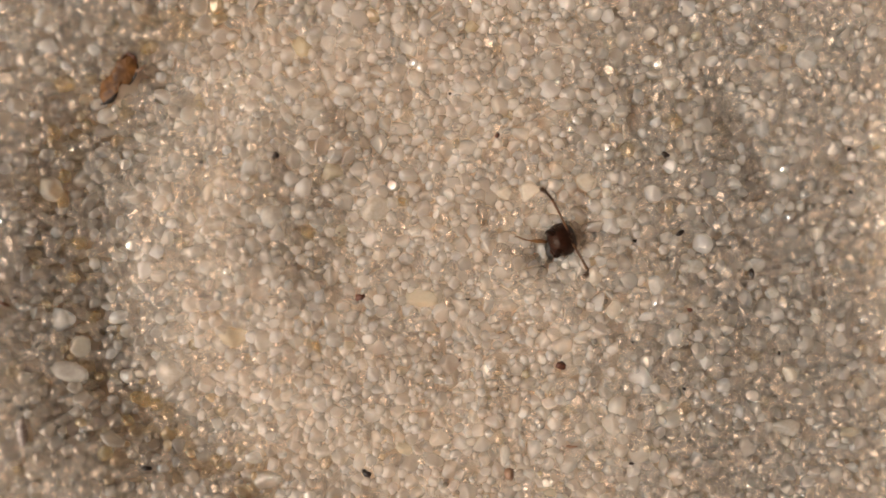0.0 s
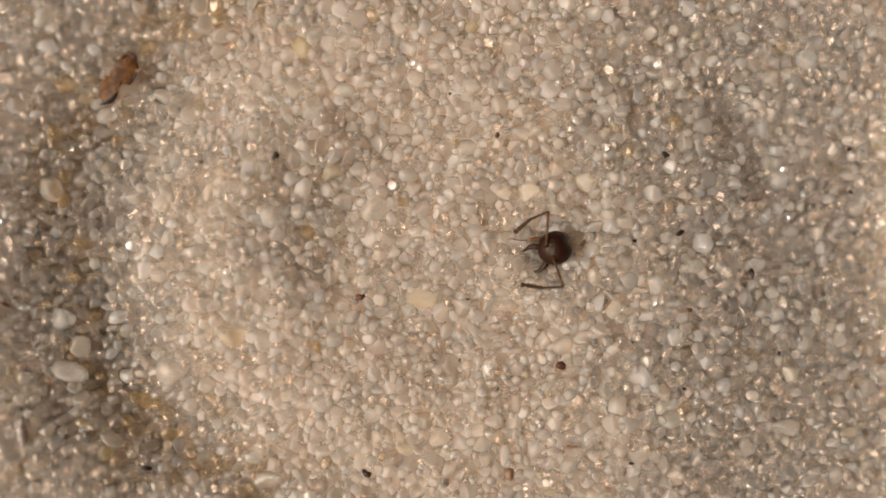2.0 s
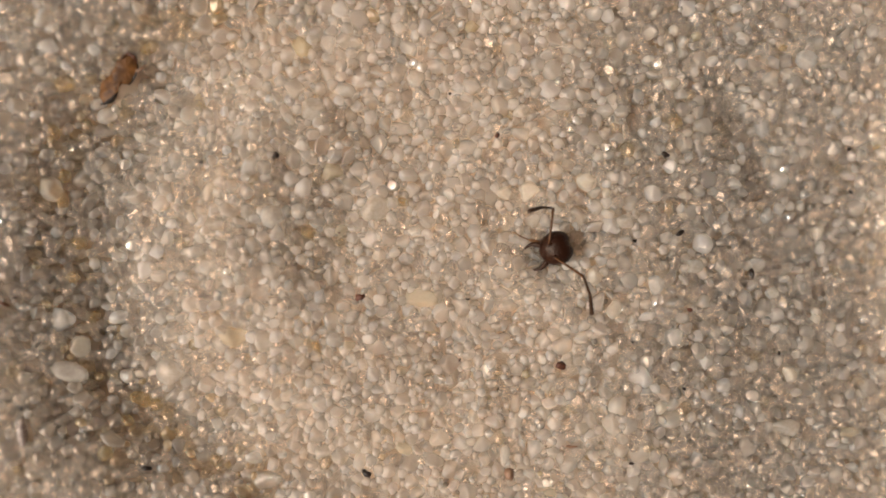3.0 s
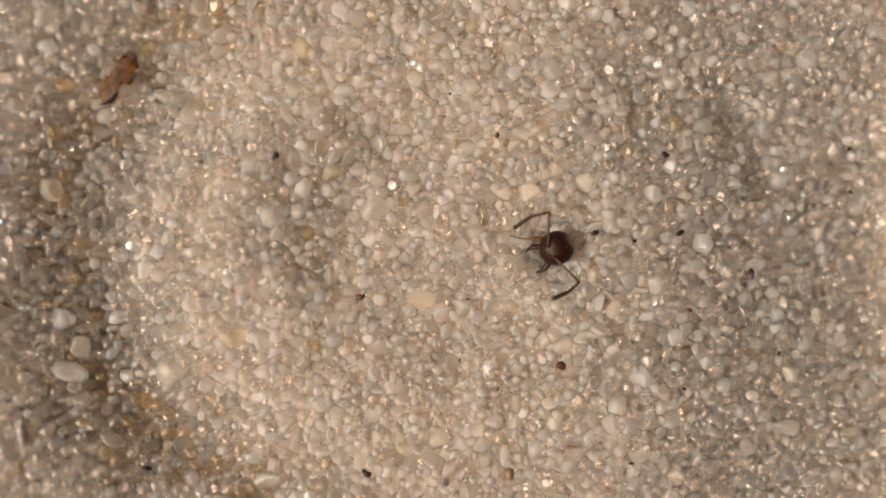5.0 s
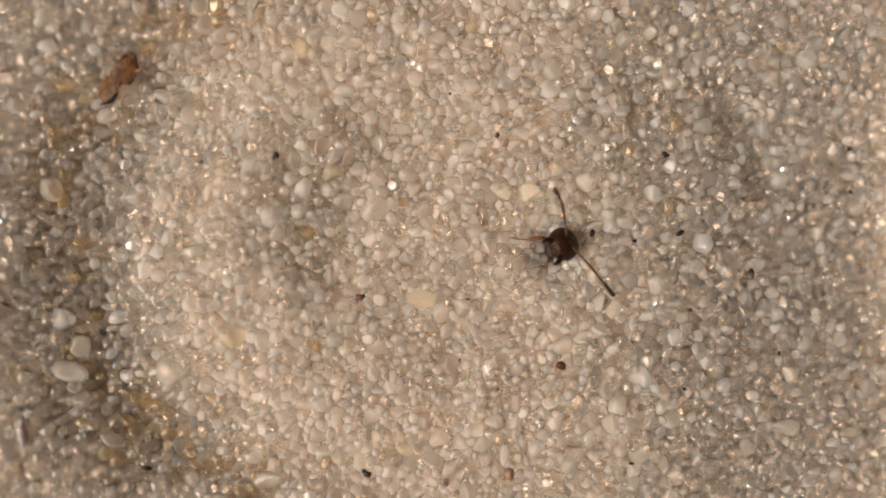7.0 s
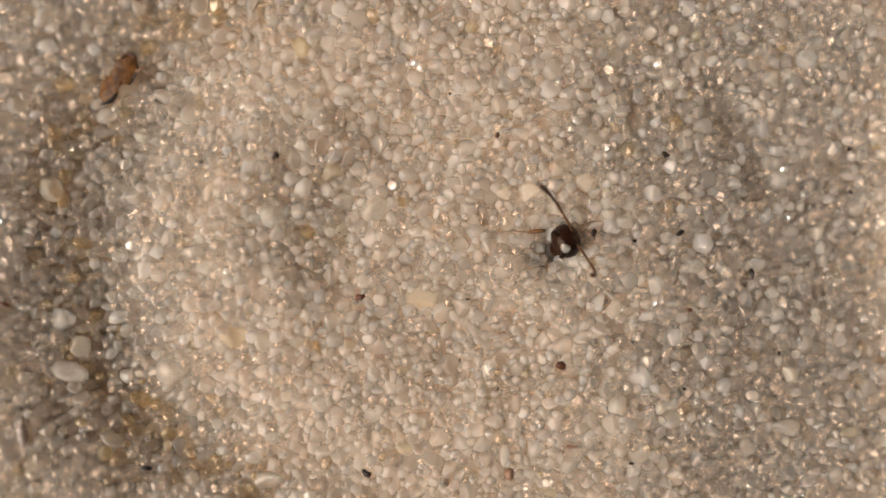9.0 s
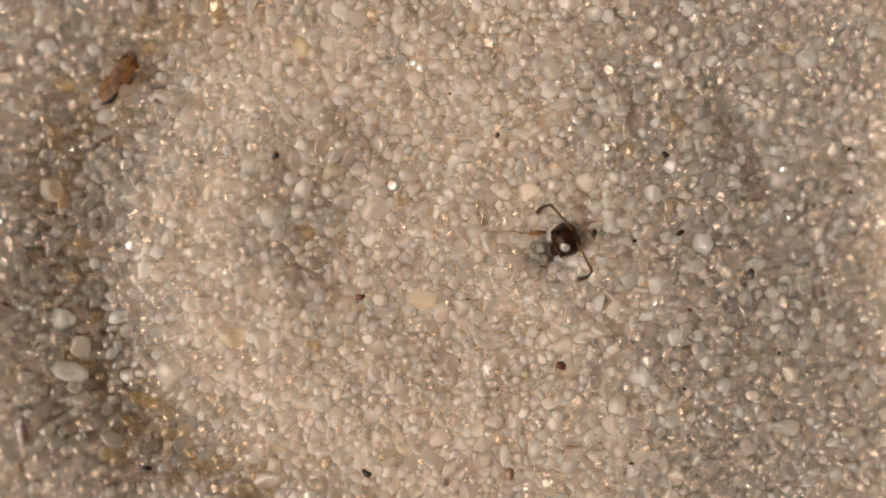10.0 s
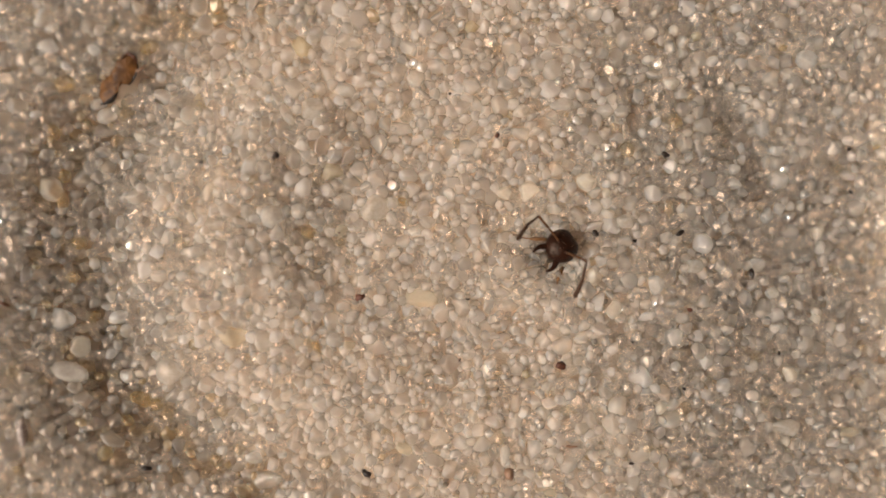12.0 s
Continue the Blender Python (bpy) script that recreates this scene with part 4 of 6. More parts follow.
    walk(FEELERS[0][1], [
        (0.0, pose(0.004960, -0.000712, 0.001026, 0.0, -75.0, -121.0)), (0.1, pose(0.005060, -0.000895, 0.000629, 0.0, -68.1, -116.7)),
        (0.2, pose(0.004869, -0.000768, 0.001008, 0.0, -61.5, -131.7)), (0.3, pose(0.005094, -0.000761, 0.000876, 0.0, 19.1, -68.6)),
        (0.4, pose(0.005183, -0.000536, 0.001032, 0.0, -64.3, -47.3)), (0.5, pose(0.005284, -0.000480, 0.000985, 0.0, -58.4, -25.8)),
        (0.6, pose(0.005078, -0.000584, 0.001080, 0.0, 22.0, -57.8)), (0.7, pose(0.005109, -0.000465, 0.001134, 0.0, -6.0, -65.0)),
        (0.8, pose(0.005283, -0.000747, 0.000647, 0.0, 11.6, -61.1)), (0.9, pose(0.005279, -0.000767, 0.000668, 0.0, 12.3, -59.0)),
        (1.0, pose(0.005242, -0.000848, 0.000670, 0.0, -45.1, -72.1)), (1.1, pose(0.005303, -0.000750, 0.000671, 0.0, -46.1, -80.7)),
        (1.2, pose(0.005241, -0.000668, 0.000682, 0.0, 16.8, -67.5)), (1.3, pose(0.005208, -0.000672, 0.000651, 0.0, -45.8, -78.8)),
        (1.4, pose(0.004843, -0.000560, 0.001159, 0.0, 16.4, -88.1)), (1.5, pose(0.004931, -0.000781, 0.000865, 0.0, 23.8, -101.2)),
        (1.6, pose(0.004766, -0.000918, 0.000987, 0.0, 25.7, -132.3)), (1.7, pose(0.004458, -0.001194, 0.000999, 0.0, 24.3, -152.1)),
        (1.8, pose(0.004546, -0.001194, 0.000905, 0.0, 25.2, -137.2)), (1.9, pose(0.004180, -0.001255, 0.001065, 0.0, -3.3, -172.5)),
        (2.0, pose(0.004146, -0.001297, 0.001030, 0.0, -3.1, -176.8)), (2.1, pose(0.004113, -0.001256, 0.001143, 0.0, 11.6, 178.3)),
        (2.2, pose(0.004511, -0.001112, 0.001177, 0.0, 30.0, -157.0)), (2.3, pose(0.005211, -0.000769, 0.000650, 0.0, -43.4, -88.5)),
        (2.4, pose(0.005427, -0.000696, 0.000678, 0.0, 11.7, -25.8)), (2.5, pose(0.005151, -0.000394, 0.001193, 0.0, 18.3, -36.2)),
        (2.6, pose(0.004846, -0.000718, 0.001262, 0.0, -51.3, -95.3)), (2.7, pose(0.004827, -0.000579, 0.001253, 0.0, 24.8, -78.9)),
        (2.8, pose(0.004743, -0.000936, 0.001108, 0.0, -44.0, -135.5)), (2.9, pose(0.004612, -0.001049, 0.001085, 0.0, 32.2, -118.2)),
        (3.0, pose(0.004860, -0.000940, 0.000746, 0.0, 14.2, -69.2)), (3.1, pose(0.005014, -0.000626, 0.000749, 0.0, -1.3, -69.4)),
        (3.2, pose(0.004689, -0.000936, 0.001030, 0.0, -47.0, -103.7)), (3.4, pose(0.004592, -0.001132, 0.000983, 0.0, 28.9, -134.6)),
        (3.6, pose(0.004496, -0.001212, 0.000987, 0.0, 29.3, -144.1)), (3.8, pose(0.004822, -0.000938, 0.000921, 0.0, -43.7, -105.8)),
        (4.0, pose(0.005013, -0.000825, 0.000631, 0.0, 14.1, -67.5)), (4.2, pose(0.004908, -0.000897, 0.000849, 0.0, 22.0, -82.4)),
        (4.4, pose(0.004629, -0.001131, 0.000983, 0.0, 29.3, -125.2)), (4.6, pose(0.004721, -0.001132, 0.000866, 0.0, 23.5, -115.6)),
        (4.8, pose(0.004849, -0.001138, 0.000631, 0.0, 14.9, -105.2)), (4.9, pose(0.004527, -0.001254, 0.000912, 0.0, 23.2, -145.1)),
        (5.0, pose(0.004709, -0.001141, 0.000823, 0.0, -41.3, -144.3)), (5.1, pose(0.004974, -0.000818, 0.001014, 0.0, 25.8, -60.9)),
        (5.2, pose(0.005310, -0.000830, 0.000688, 0.0, 11.5, -37.5)), (5.3, pose(0.005299, -0.000773, 0.000667, 0.0, -52.7, -56.0)),
        (5.4, pose(0.004988, -0.001112, 0.000850, 0.0, 22.3, -91.3)), (5.5, pose(0.005055, -0.001136, 0.000682, 0.0, 16.6, -98.7)),
        (5.6, pose(0.005148, -0.001234, 0.000688, 0.0, 16.2, -86.8)), (5.7, pose(0.005221, -0.001117, 0.000689, 0.0, 11.0, -71.4)),
        (5.8, pose(0.005036, -0.001009, 0.000997, 0.0, -3.4, -72.3)), (5.9, pose(0.004767, -0.001329, 0.000769, 0.0, 19.4, -94.3)),
        (6.0, pose(0.004524, -0.001365, 0.000900, 0.0, 10.6, -124.6)), (6.1, pose(0.004274, -0.001469, 0.000920, 0.0, 22.6, -151.5)),
        (6.2, pose(0.004254, -0.001436, 0.000941, 0.0, 25.1, -173.8)), (6.3, pose(0.004296, -0.001274, 0.001071, 0.0, 14.1, -170.5)),
        (6.4, pose(0.004334, -0.001220, 0.001073, 0.0, -3.7, 177.1)), (6.5, pose(0.004601, -0.001142, 0.000959, 0.0, 26.2, -168.9)),
        (6.6, pose(0.004983, -0.000999, 0.000901, 0.0, -47.4, -116.7)), (6.7, pose(0.005449, -0.000926, 0.000683, 0.0, 11.3, -44.0)),
        (6.8, pose(0.005413, -0.000766, 0.000793, 0.0, 16.2, -50.6)), (6.9, pose(0.005401, -0.000871, 0.000650, 0.0, -54.0, -64.4)),
        (7.0, pose(0.005130, -0.000702, 0.001110, 0.0, 25.6, -48.2)), (7.1, pose(0.005117, -0.000603, 0.001184, 0.0, 18.1, -49.8)),
        (7.2, pose(0.004936, -0.000584, 0.001248, 0.0, -46.0, -59.3)), (7.4, pose(0.005042, -0.000624, 0.001188, 0.0, -46.5, -61.6)),
        (7.6, pose(0.005136, -0.000702, 0.001093, 0.0, -45.8, -69.0)), (7.8, pose(0.005188, -0.000741, 0.001031, 0.0, -45.9, -82.7)),
        (8.0, pose(0.005142, -0.000703, 0.001086, 0.0, -52.9, -92.1)), (8.2, pose(0.005100, -0.000705, 0.001097, 0.0, -59.6, -82.3)),
        (8.4, pose(0.005059, -0.000707, 0.001103, 0.0, -67.3, -72.0)), (8.6, pose(0.005043, -0.000709, 0.001099, 0.0, -71.7, -92.2)),
        (8.8, pose(0.005026, -0.000692, 0.001108, 0.0, -75.1, -138.2)), (8.9, pose(0.005049, -0.000815, 0.000986, 0.0, -66.7, 176.0)),
        (9.0, pose(0.005226, -0.000754, 0.000937, 0.0, -76.5, -129.7)), (9.1, pose(0.005545, -0.000529, 0.000869, 0.0, -80.2, 84.8)),
        (9.2, pose(0.005812, -0.000322, 0.000549, 0.0, -65.2, 61.8)), (9.3, pose(0.005504, -0.000374, 0.000999, 0.0, -72.1, 90.4)),
        (9.4, pose(0.005216, -0.000091, 0.001215, 0.0, -75.3, -76.9)), (9.5, pose(0.005300, -0.000460, 0.001069, 0.0, -77.0, -108.6)),
        (9.6, pose(0.005309, -0.000605, 0.000966, 0.0, 14.8, -58.0)), (9.7, pose(0.005228, -0.000484, 0.001111, 0.0, 2.8, -64.1)),
        (9.8, pose(0.005247, -0.000611, 0.001005, 0.0, -60.6, -63.7)), (9.9, pose(0.005241, -0.000772, 0.000845, 0.0, -67.4, -116.5)),
        (10.0, pose(0.005131, -0.000751, 0.000955, 0.0, -62.5, -144.0)), (10.1, pose(0.004997, -0.000692, 0.001084, 0.0, -57.6, -159.3)),
        (10.2, pose(0.004977, -0.000692, 0.001110, 0.0, -46.7, -163.9)), (10.3, pose(0.005095, -0.000516, 0.001205, 0.0, -53.0, -159.5)),
        (10.4, pose(0.005169, -0.000369, 0.001251, 0.0, 26.8, -63.2)), (10.5, pose(0.005249, -0.000903, 0.000640, 0.0, 11.6, -72.5)),
        (10.6, pose(0.004787, -0.000717, 0.001204, 0.0, 31.3, -113.5)), (10.7, pose(0.004641, -0.000834, 0.001169, 0.0, 20.7, -125.4)),
        (10.8, pose(0.004852, -0.000932, 0.001003, 0.0, 22.7, -101.7)), (10.9, pose(0.005042, -0.000834, 0.000986, 0.0, 6.3, -85.9)),
        (11.0, pose(0.004874, -0.000870, 0.001091, 0.0, -4.0, -93.9)), (11.1, pose(0.004657, -0.001029, 0.001038, 0.0, 16.4, -115.4)),
        (11.2, pose(0.004460, -0.001029, 0.001096, 0.0, 11.1, -131.9)), (11.3, pose(0.004461, -0.001031, 0.001098, 0.0, 14.7, -138.5)),
        (11.4, pose(0.004839, -0.000997, 0.000967, 0.0, -44.2, -123.4)), (11.5, pose(0.005026, -0.000638, 0.001169, 0.0, -5.4, -65.3)),
        (11.6, pose(0.005145, -0.000544, 0.001149, 0.0, 23.6, -57.7)), (11.7, pose(0.005194, -0.000548, 0.001094, 0.0, -48.4, -72.1)),
        (11.8, pose(0.005125, -0.000547, 0.001164, 0.0, -50.6, -71.5)), (11.9, pose(0.004905, -0.000250, 0.001359, 0.0, 11.7, -74.8)),
        (12.0, pose(0.004874, -0.000385, 0.001363, 0.0, 23.0, -98.3)),
    ])
    walk(FEELERS[0][2], [
        (0.0, pose(0.000740, 0.000000, 0.000000, -58.8, -6.7, -14.7)), (0.1, pose(0.000740, 0.000000, 0.000000, -39.1, -7.9, -12.4)),
        (0.2, pose(0.000740, 0.000000, 0.000000, -25.1, -2.6, -13.4)), (0.3, pose(0.000740, 0.000000, 0.000000, 2.4, 18.3, -5.7)),
        (0.4, pose(0.000740, 0.000000, 0.000000, -2.3, -14.8, -0.5)), (0.5, pose(0.000740, 0.000000, 0.000000, 13.3, -12.7, 5.2)),
        (0.6, pose(0.000740, 0.000000, 0.000000, 0.9, 13.5, -2.0)), (0.7, pose(0.000740, 0.000000, 0.000000, -1.0, 12.0, -9.0)),
        (0.8, pose(0.000740, 0.000000, 0.000000, 3.1, 12.6, -14.1)), (0.9, pose(0.000740, 0.000000, 0.000000, 3.6, 14.8, -15.2)),
        (1.0, pose(0.000740, 0.000000, 0.000000, -10.5, -10.8, -8.5)), (1.1, pose(0.000740, 0.000000, 0.000000, -13.8, -6.8, -11.9)),
        (1.2, pose(0.000740, 0.000000, 0.000000, 6.2, 7.6, -20.1)), (1.3, pose(0.000740, 0.000000, 0.000000, -14.0, -5.1, -12.7)),
        (1.4, pose(0.000740, 0.000000, 0.000000, 3.4, 8.2, -11.0)), (1.5, pose(0.000740, 0.000000, 0.000000, 7.2, 5.6, -15.9)),
        (1.6, pose(0.000740, 0.000000, 0.000000, 6.4, 4.0, -13.1)), (1.7, pose(0.000740, 0.000000, 0.000000, 6.0, 4.4, -13.0)),
        (1.8, pose(0.000740, 0.000000, 0.000000, 7.1, 4.7, -14.8)), (1.9, pose(0.000740, 0.000000, 0.000000, -0.7, 6.5, -12.1)),
        (2.0, pose(0.000740, 0.000000, 0.000000, -0.7, 6.1, -12.3)), (2.1, pose(0.000740, 0.000000, 0.000000, 2.5, 6.8, -11.9)),
        (2.2, pose(0.000740, 0.000000, 0.000000, 7.6, 5.8, -12.4)), (2.3, pose(0.000740, 0.000000, 0.000000, -12.9, -2.9, -13.4)),
        (2.4, pose(0.000740, 0.000000, 0.000000, 2.1, 13.1, -9.5)), (2.5, pose(0.000740, 0.000000, 0.000000, 2.6, 11.7, -7.2)),
        (2.6, pose(0.000740, 0.000000, 0.000000, -15.1, 3.1, -13.3)), (2.7, pose(0.000740, 0.000000, 0.000000, 4.8, 9.9, -9.5)),
        (2.8, pose(0.000740, 0.000000, 0.000000, -10.7, 5.9, -12.4)), (2.9, pose(0.000740, 0.000000, 0.000000, 9.9, 9.1, -14.2)),
        (3.0, pose(0.000740, 0.000000, 0.000000, 3.1, 7.1, -11.7)), (3.1, pose(0.000740, 0.000000, 0.000000, -0.3, 2.6, -13.4)),
        (3.2, pose(0.000740, 0.000000, 0.000000, -14.2, 0.2, -13.7)), (3.4, pose(0.000740, 0.000000, 0.000000, 9.0, 6.1, -15.7)),
        (3.6, pose(0.000740, 0.000000, 0.000000, 9.3, 5.9, -15.9)), (3.8, pose(0.000740, 0.000000, 0.000000, -12.6, 0.4, -13.7)),
        (4.0, pose(0.000740, 0.000000, 0.000000, 4.6, 6.3, -17.9)), (4.2, pose(0.000740, 0.000000, 0.000000, 6.8, 9.3, -15.9)),
        (4.4, pose(0.000740, 0.000000, 0.000000, 10.1, 7.9, -16.9)), (4.6, pose(0.000740, 0.000000, 0.000000, 7.2, 6.4, -15.8)),
        (4.8, pose(0.000740, 0.000000, 0.000000, 4.4, 3.2, -16.3)), (4.9, pose(0.000740, 0.000000, 0.000000, 5.7, 4.0, -13.1)),
        (5.0, pose(0.000740, 0.000000, 0.000000, -10.8, 3.7, -13.2)), (5.1, pose(0.000740, 0.000000, 0.000000, 4.6, 12.4, -8.4)),
        (5.2, pose(0.000740, 0.000000, 0.000000, 1.5, 13.3, -6.7)), (5.3, pose(0.000740, 0.000000, 0.000000, -14.4, -11.0, -8.2)),
        (5.4, pose(0.000740, 0.000000, 0.000000, 7.7, 11.6, -17.3)), (5.5, pose(0.000740, 0.000000, 0.000000, 5.2, 5.0, -17.2)),
        (5.6, pose(0.000740, 0.000000, 0.000000, 5.6, 8.3, -18.7)), (5.7, pose(0.000740, 0.000000, 0.000000, 2.4, 6.5, -12.1)),
        (5.8, pose(0.000740, 0.000000, 0.000000, -0.7, 6.8, -11.9)), (5.9, pose(0.000740, 0.000000, 0.000000, 7.0, 10.5, -18.8)),
        (6.0, pose(0.000740, 0.000000, 0.000000, 2.4, 5.0, -12.8)), (6.1, pose(0.000740, 0.000000, 0.000000, 5.5, 4.6, -12.9)),
        (6.2, pose(0.000740, 0.000000, 0.000000, 6.3, 3.1, -13.3)), (6.3, pose(0.000740, 0.000000, 0.000000, 3.2, 5.7, -12.4)),
        (6.4, pose(0.000740, 0.000000, 0.000000, -0.7, 7.3, -11.6)), (6.5, pose(0.000740, 0.000000, 0.000000, 6.7, 2.1, -13.5)),
        (6.6, pose(0.000740, 0.000000, 0.000000, -14.5, -0.2, -13.7)), (6.7, pose(0.000740, 0.000000, 0.000000, 2.3, 17.0, -10.3)),
        (6.8, pose(0.000740, 0.000000, 0.000000, 3.0, 15.1, -9.4)), (6.9, pose(0.000740, 0.000000, 0.000000, -12.1, -12.3, -6.1)),
        (7.0, pose(0.000740, 0.000000, 0.000000, -0.4, 13.7, 0.8)), (7.1, pose(0.000740, 0.000000, 0.000000, 0.1, 13.7, -0.3)),
        (7.2, pose(0.000740, 0.000000, 0.000000, 3.8, -13.4, 2.7)), (7.4, pose(0.000740, 0.000000, 0.000000, -10.5, -11.2, -7.8)),
        (7.6, pose(0.000740, 0.000000, 0.000000, -12.0, -9.7, -9.7)), (7.8, pose(0.000740, 0.000000, 0.000000, -13.8, -6.5, -12.1)),
        (8.0, pose(0.000740, 0.000000, 0.000000, -18.3, -5.4, -12.6)), (8.2, pose(0.000740, 0.000000, 0.000000, -21.3, -10.4, -9.0)),
        (8.4, pose(0.000740, 0.000000, 0.000000, -24.0, -15.3, -3.6)), (8.6, pose(0.000740, 0.000000, 0.000000, -60.7, -13.5, -9.4)),
        (8.8, pose(0.000740, 0.000000, 0.000000, -50.2, -2.6, -15.4)), (8.9, pose(0.000740, 0.000000, 0.000000, -20.2, 7.2, -11.7)),
        (9.0, pose(0.000740, 0.000000, 0.000000, -56.6, -3.7, -15.6)), (9.1, pose(0.000740, 0.000000, 0.000000, 34.3, 9.0, 12.8)),
        (9.2, pose(0.000740, 0.000000, 0.000000, 27.8, -0.8, 13.7)), (9.3, pose(0.000740, 0.000000, 0.000000, 21.5, 8.7, 10.6)),
        (9.4, pose(0.000740, 0.000000, 0.000000, -58.1, -6.0, -14.9)), (9.5, pose(0.000740, 0.000000, 0.000000, -61.6, -5.1, -15.5)),
        (9.6, pose(0.000740, 0.000000, 0.000000, 0.7, 13.5, -2.4)), (9.7, pose(0.000740, 0.000000, 0.000000, 0.2, 13.2, -4.2)),
        (9.8, pose(0.000740, 0.000000, 0.000000, -11.0, -13.2, -3.6)), (9.9, pose(0.000740, 0.000000, 0.000000, -35.2, -5.8, -12.8)),
        (10.0, pose(0.000740, 0.000000, 0.000000, -24.1, 0.5, -13.7)), (10.1, pose(0.000740, 0.000000, 0.000000, -17.8, 4.1, -13.1)),
        (10.2, pose(0.000740, 0.000000, 0.000000, -11.7, 5.8, -12.4)), (10.3, pose(0.000740, 0.000000, 0.000000, -12.8, 7.5, -11.5)),
        (10.4, pose(0.000740, 0.000000, 0.000000, 2.2, 13.2, -3.8)), (10.5, pose(0.000740, 0.000000, 0.000000, 3.7, 14.6, -17.0)),
        (10.6, pose(0.000740, 0.000000, 0.000000, 5.5, 11.2, -7.9)), (10.7, pose(0.000740, 0.000000, 0.000000, 3.8, 10.1, -9.3)),
        (10.8, pose(0.000740, 0.000000, 0.000000, 4.2, 10.1, -9.3)), (10.9, pose(0.000740, 0.000000, 0.000000, 1.2, 8.4, -10.9)),
        (11.0, pose(0.000740, 0.000000, 0.000000, -0.8, 7.9, -11.2)), (11.1, pose(0.000740, 0.000000, 0.000000, 3.3, 8.9, -10.5)),
        (11.2, pose(0.000740, 0.000000, 0.000000, 2.2, 8.4, -10.8)), (11.3, pose(0.000740, 0.000000, 0.000000, 3.0, 8.0, -11.1)),
        (11.4, pose(0.000740, 0.000000, 0.000000, -13.2, -1.4, -13.6)), (11.5, pose(0.000740, 0.000000, 0.000000, -0.8, 10.7, -8.6)),
        (11.6, pose(0.000740, 0.000000, 0.000000, 3.1, 12.1, -6.4)), (11.7, pose(0.000740, 0.000000, 0.000000, -15.5, -4.1, -13.1)),
        (11.8, pose(0.000740, 0.000000, 0.000000, -16.8, -3.8, -13.2)), (11.9, pose(0.000740, 0.000000, 0.000000, 1.7, 11.3, -7.8)),
        (12.0, pose(0.000740, 0.000000, 0.000000, 4.0, 10.7, -8.6)),
    ])
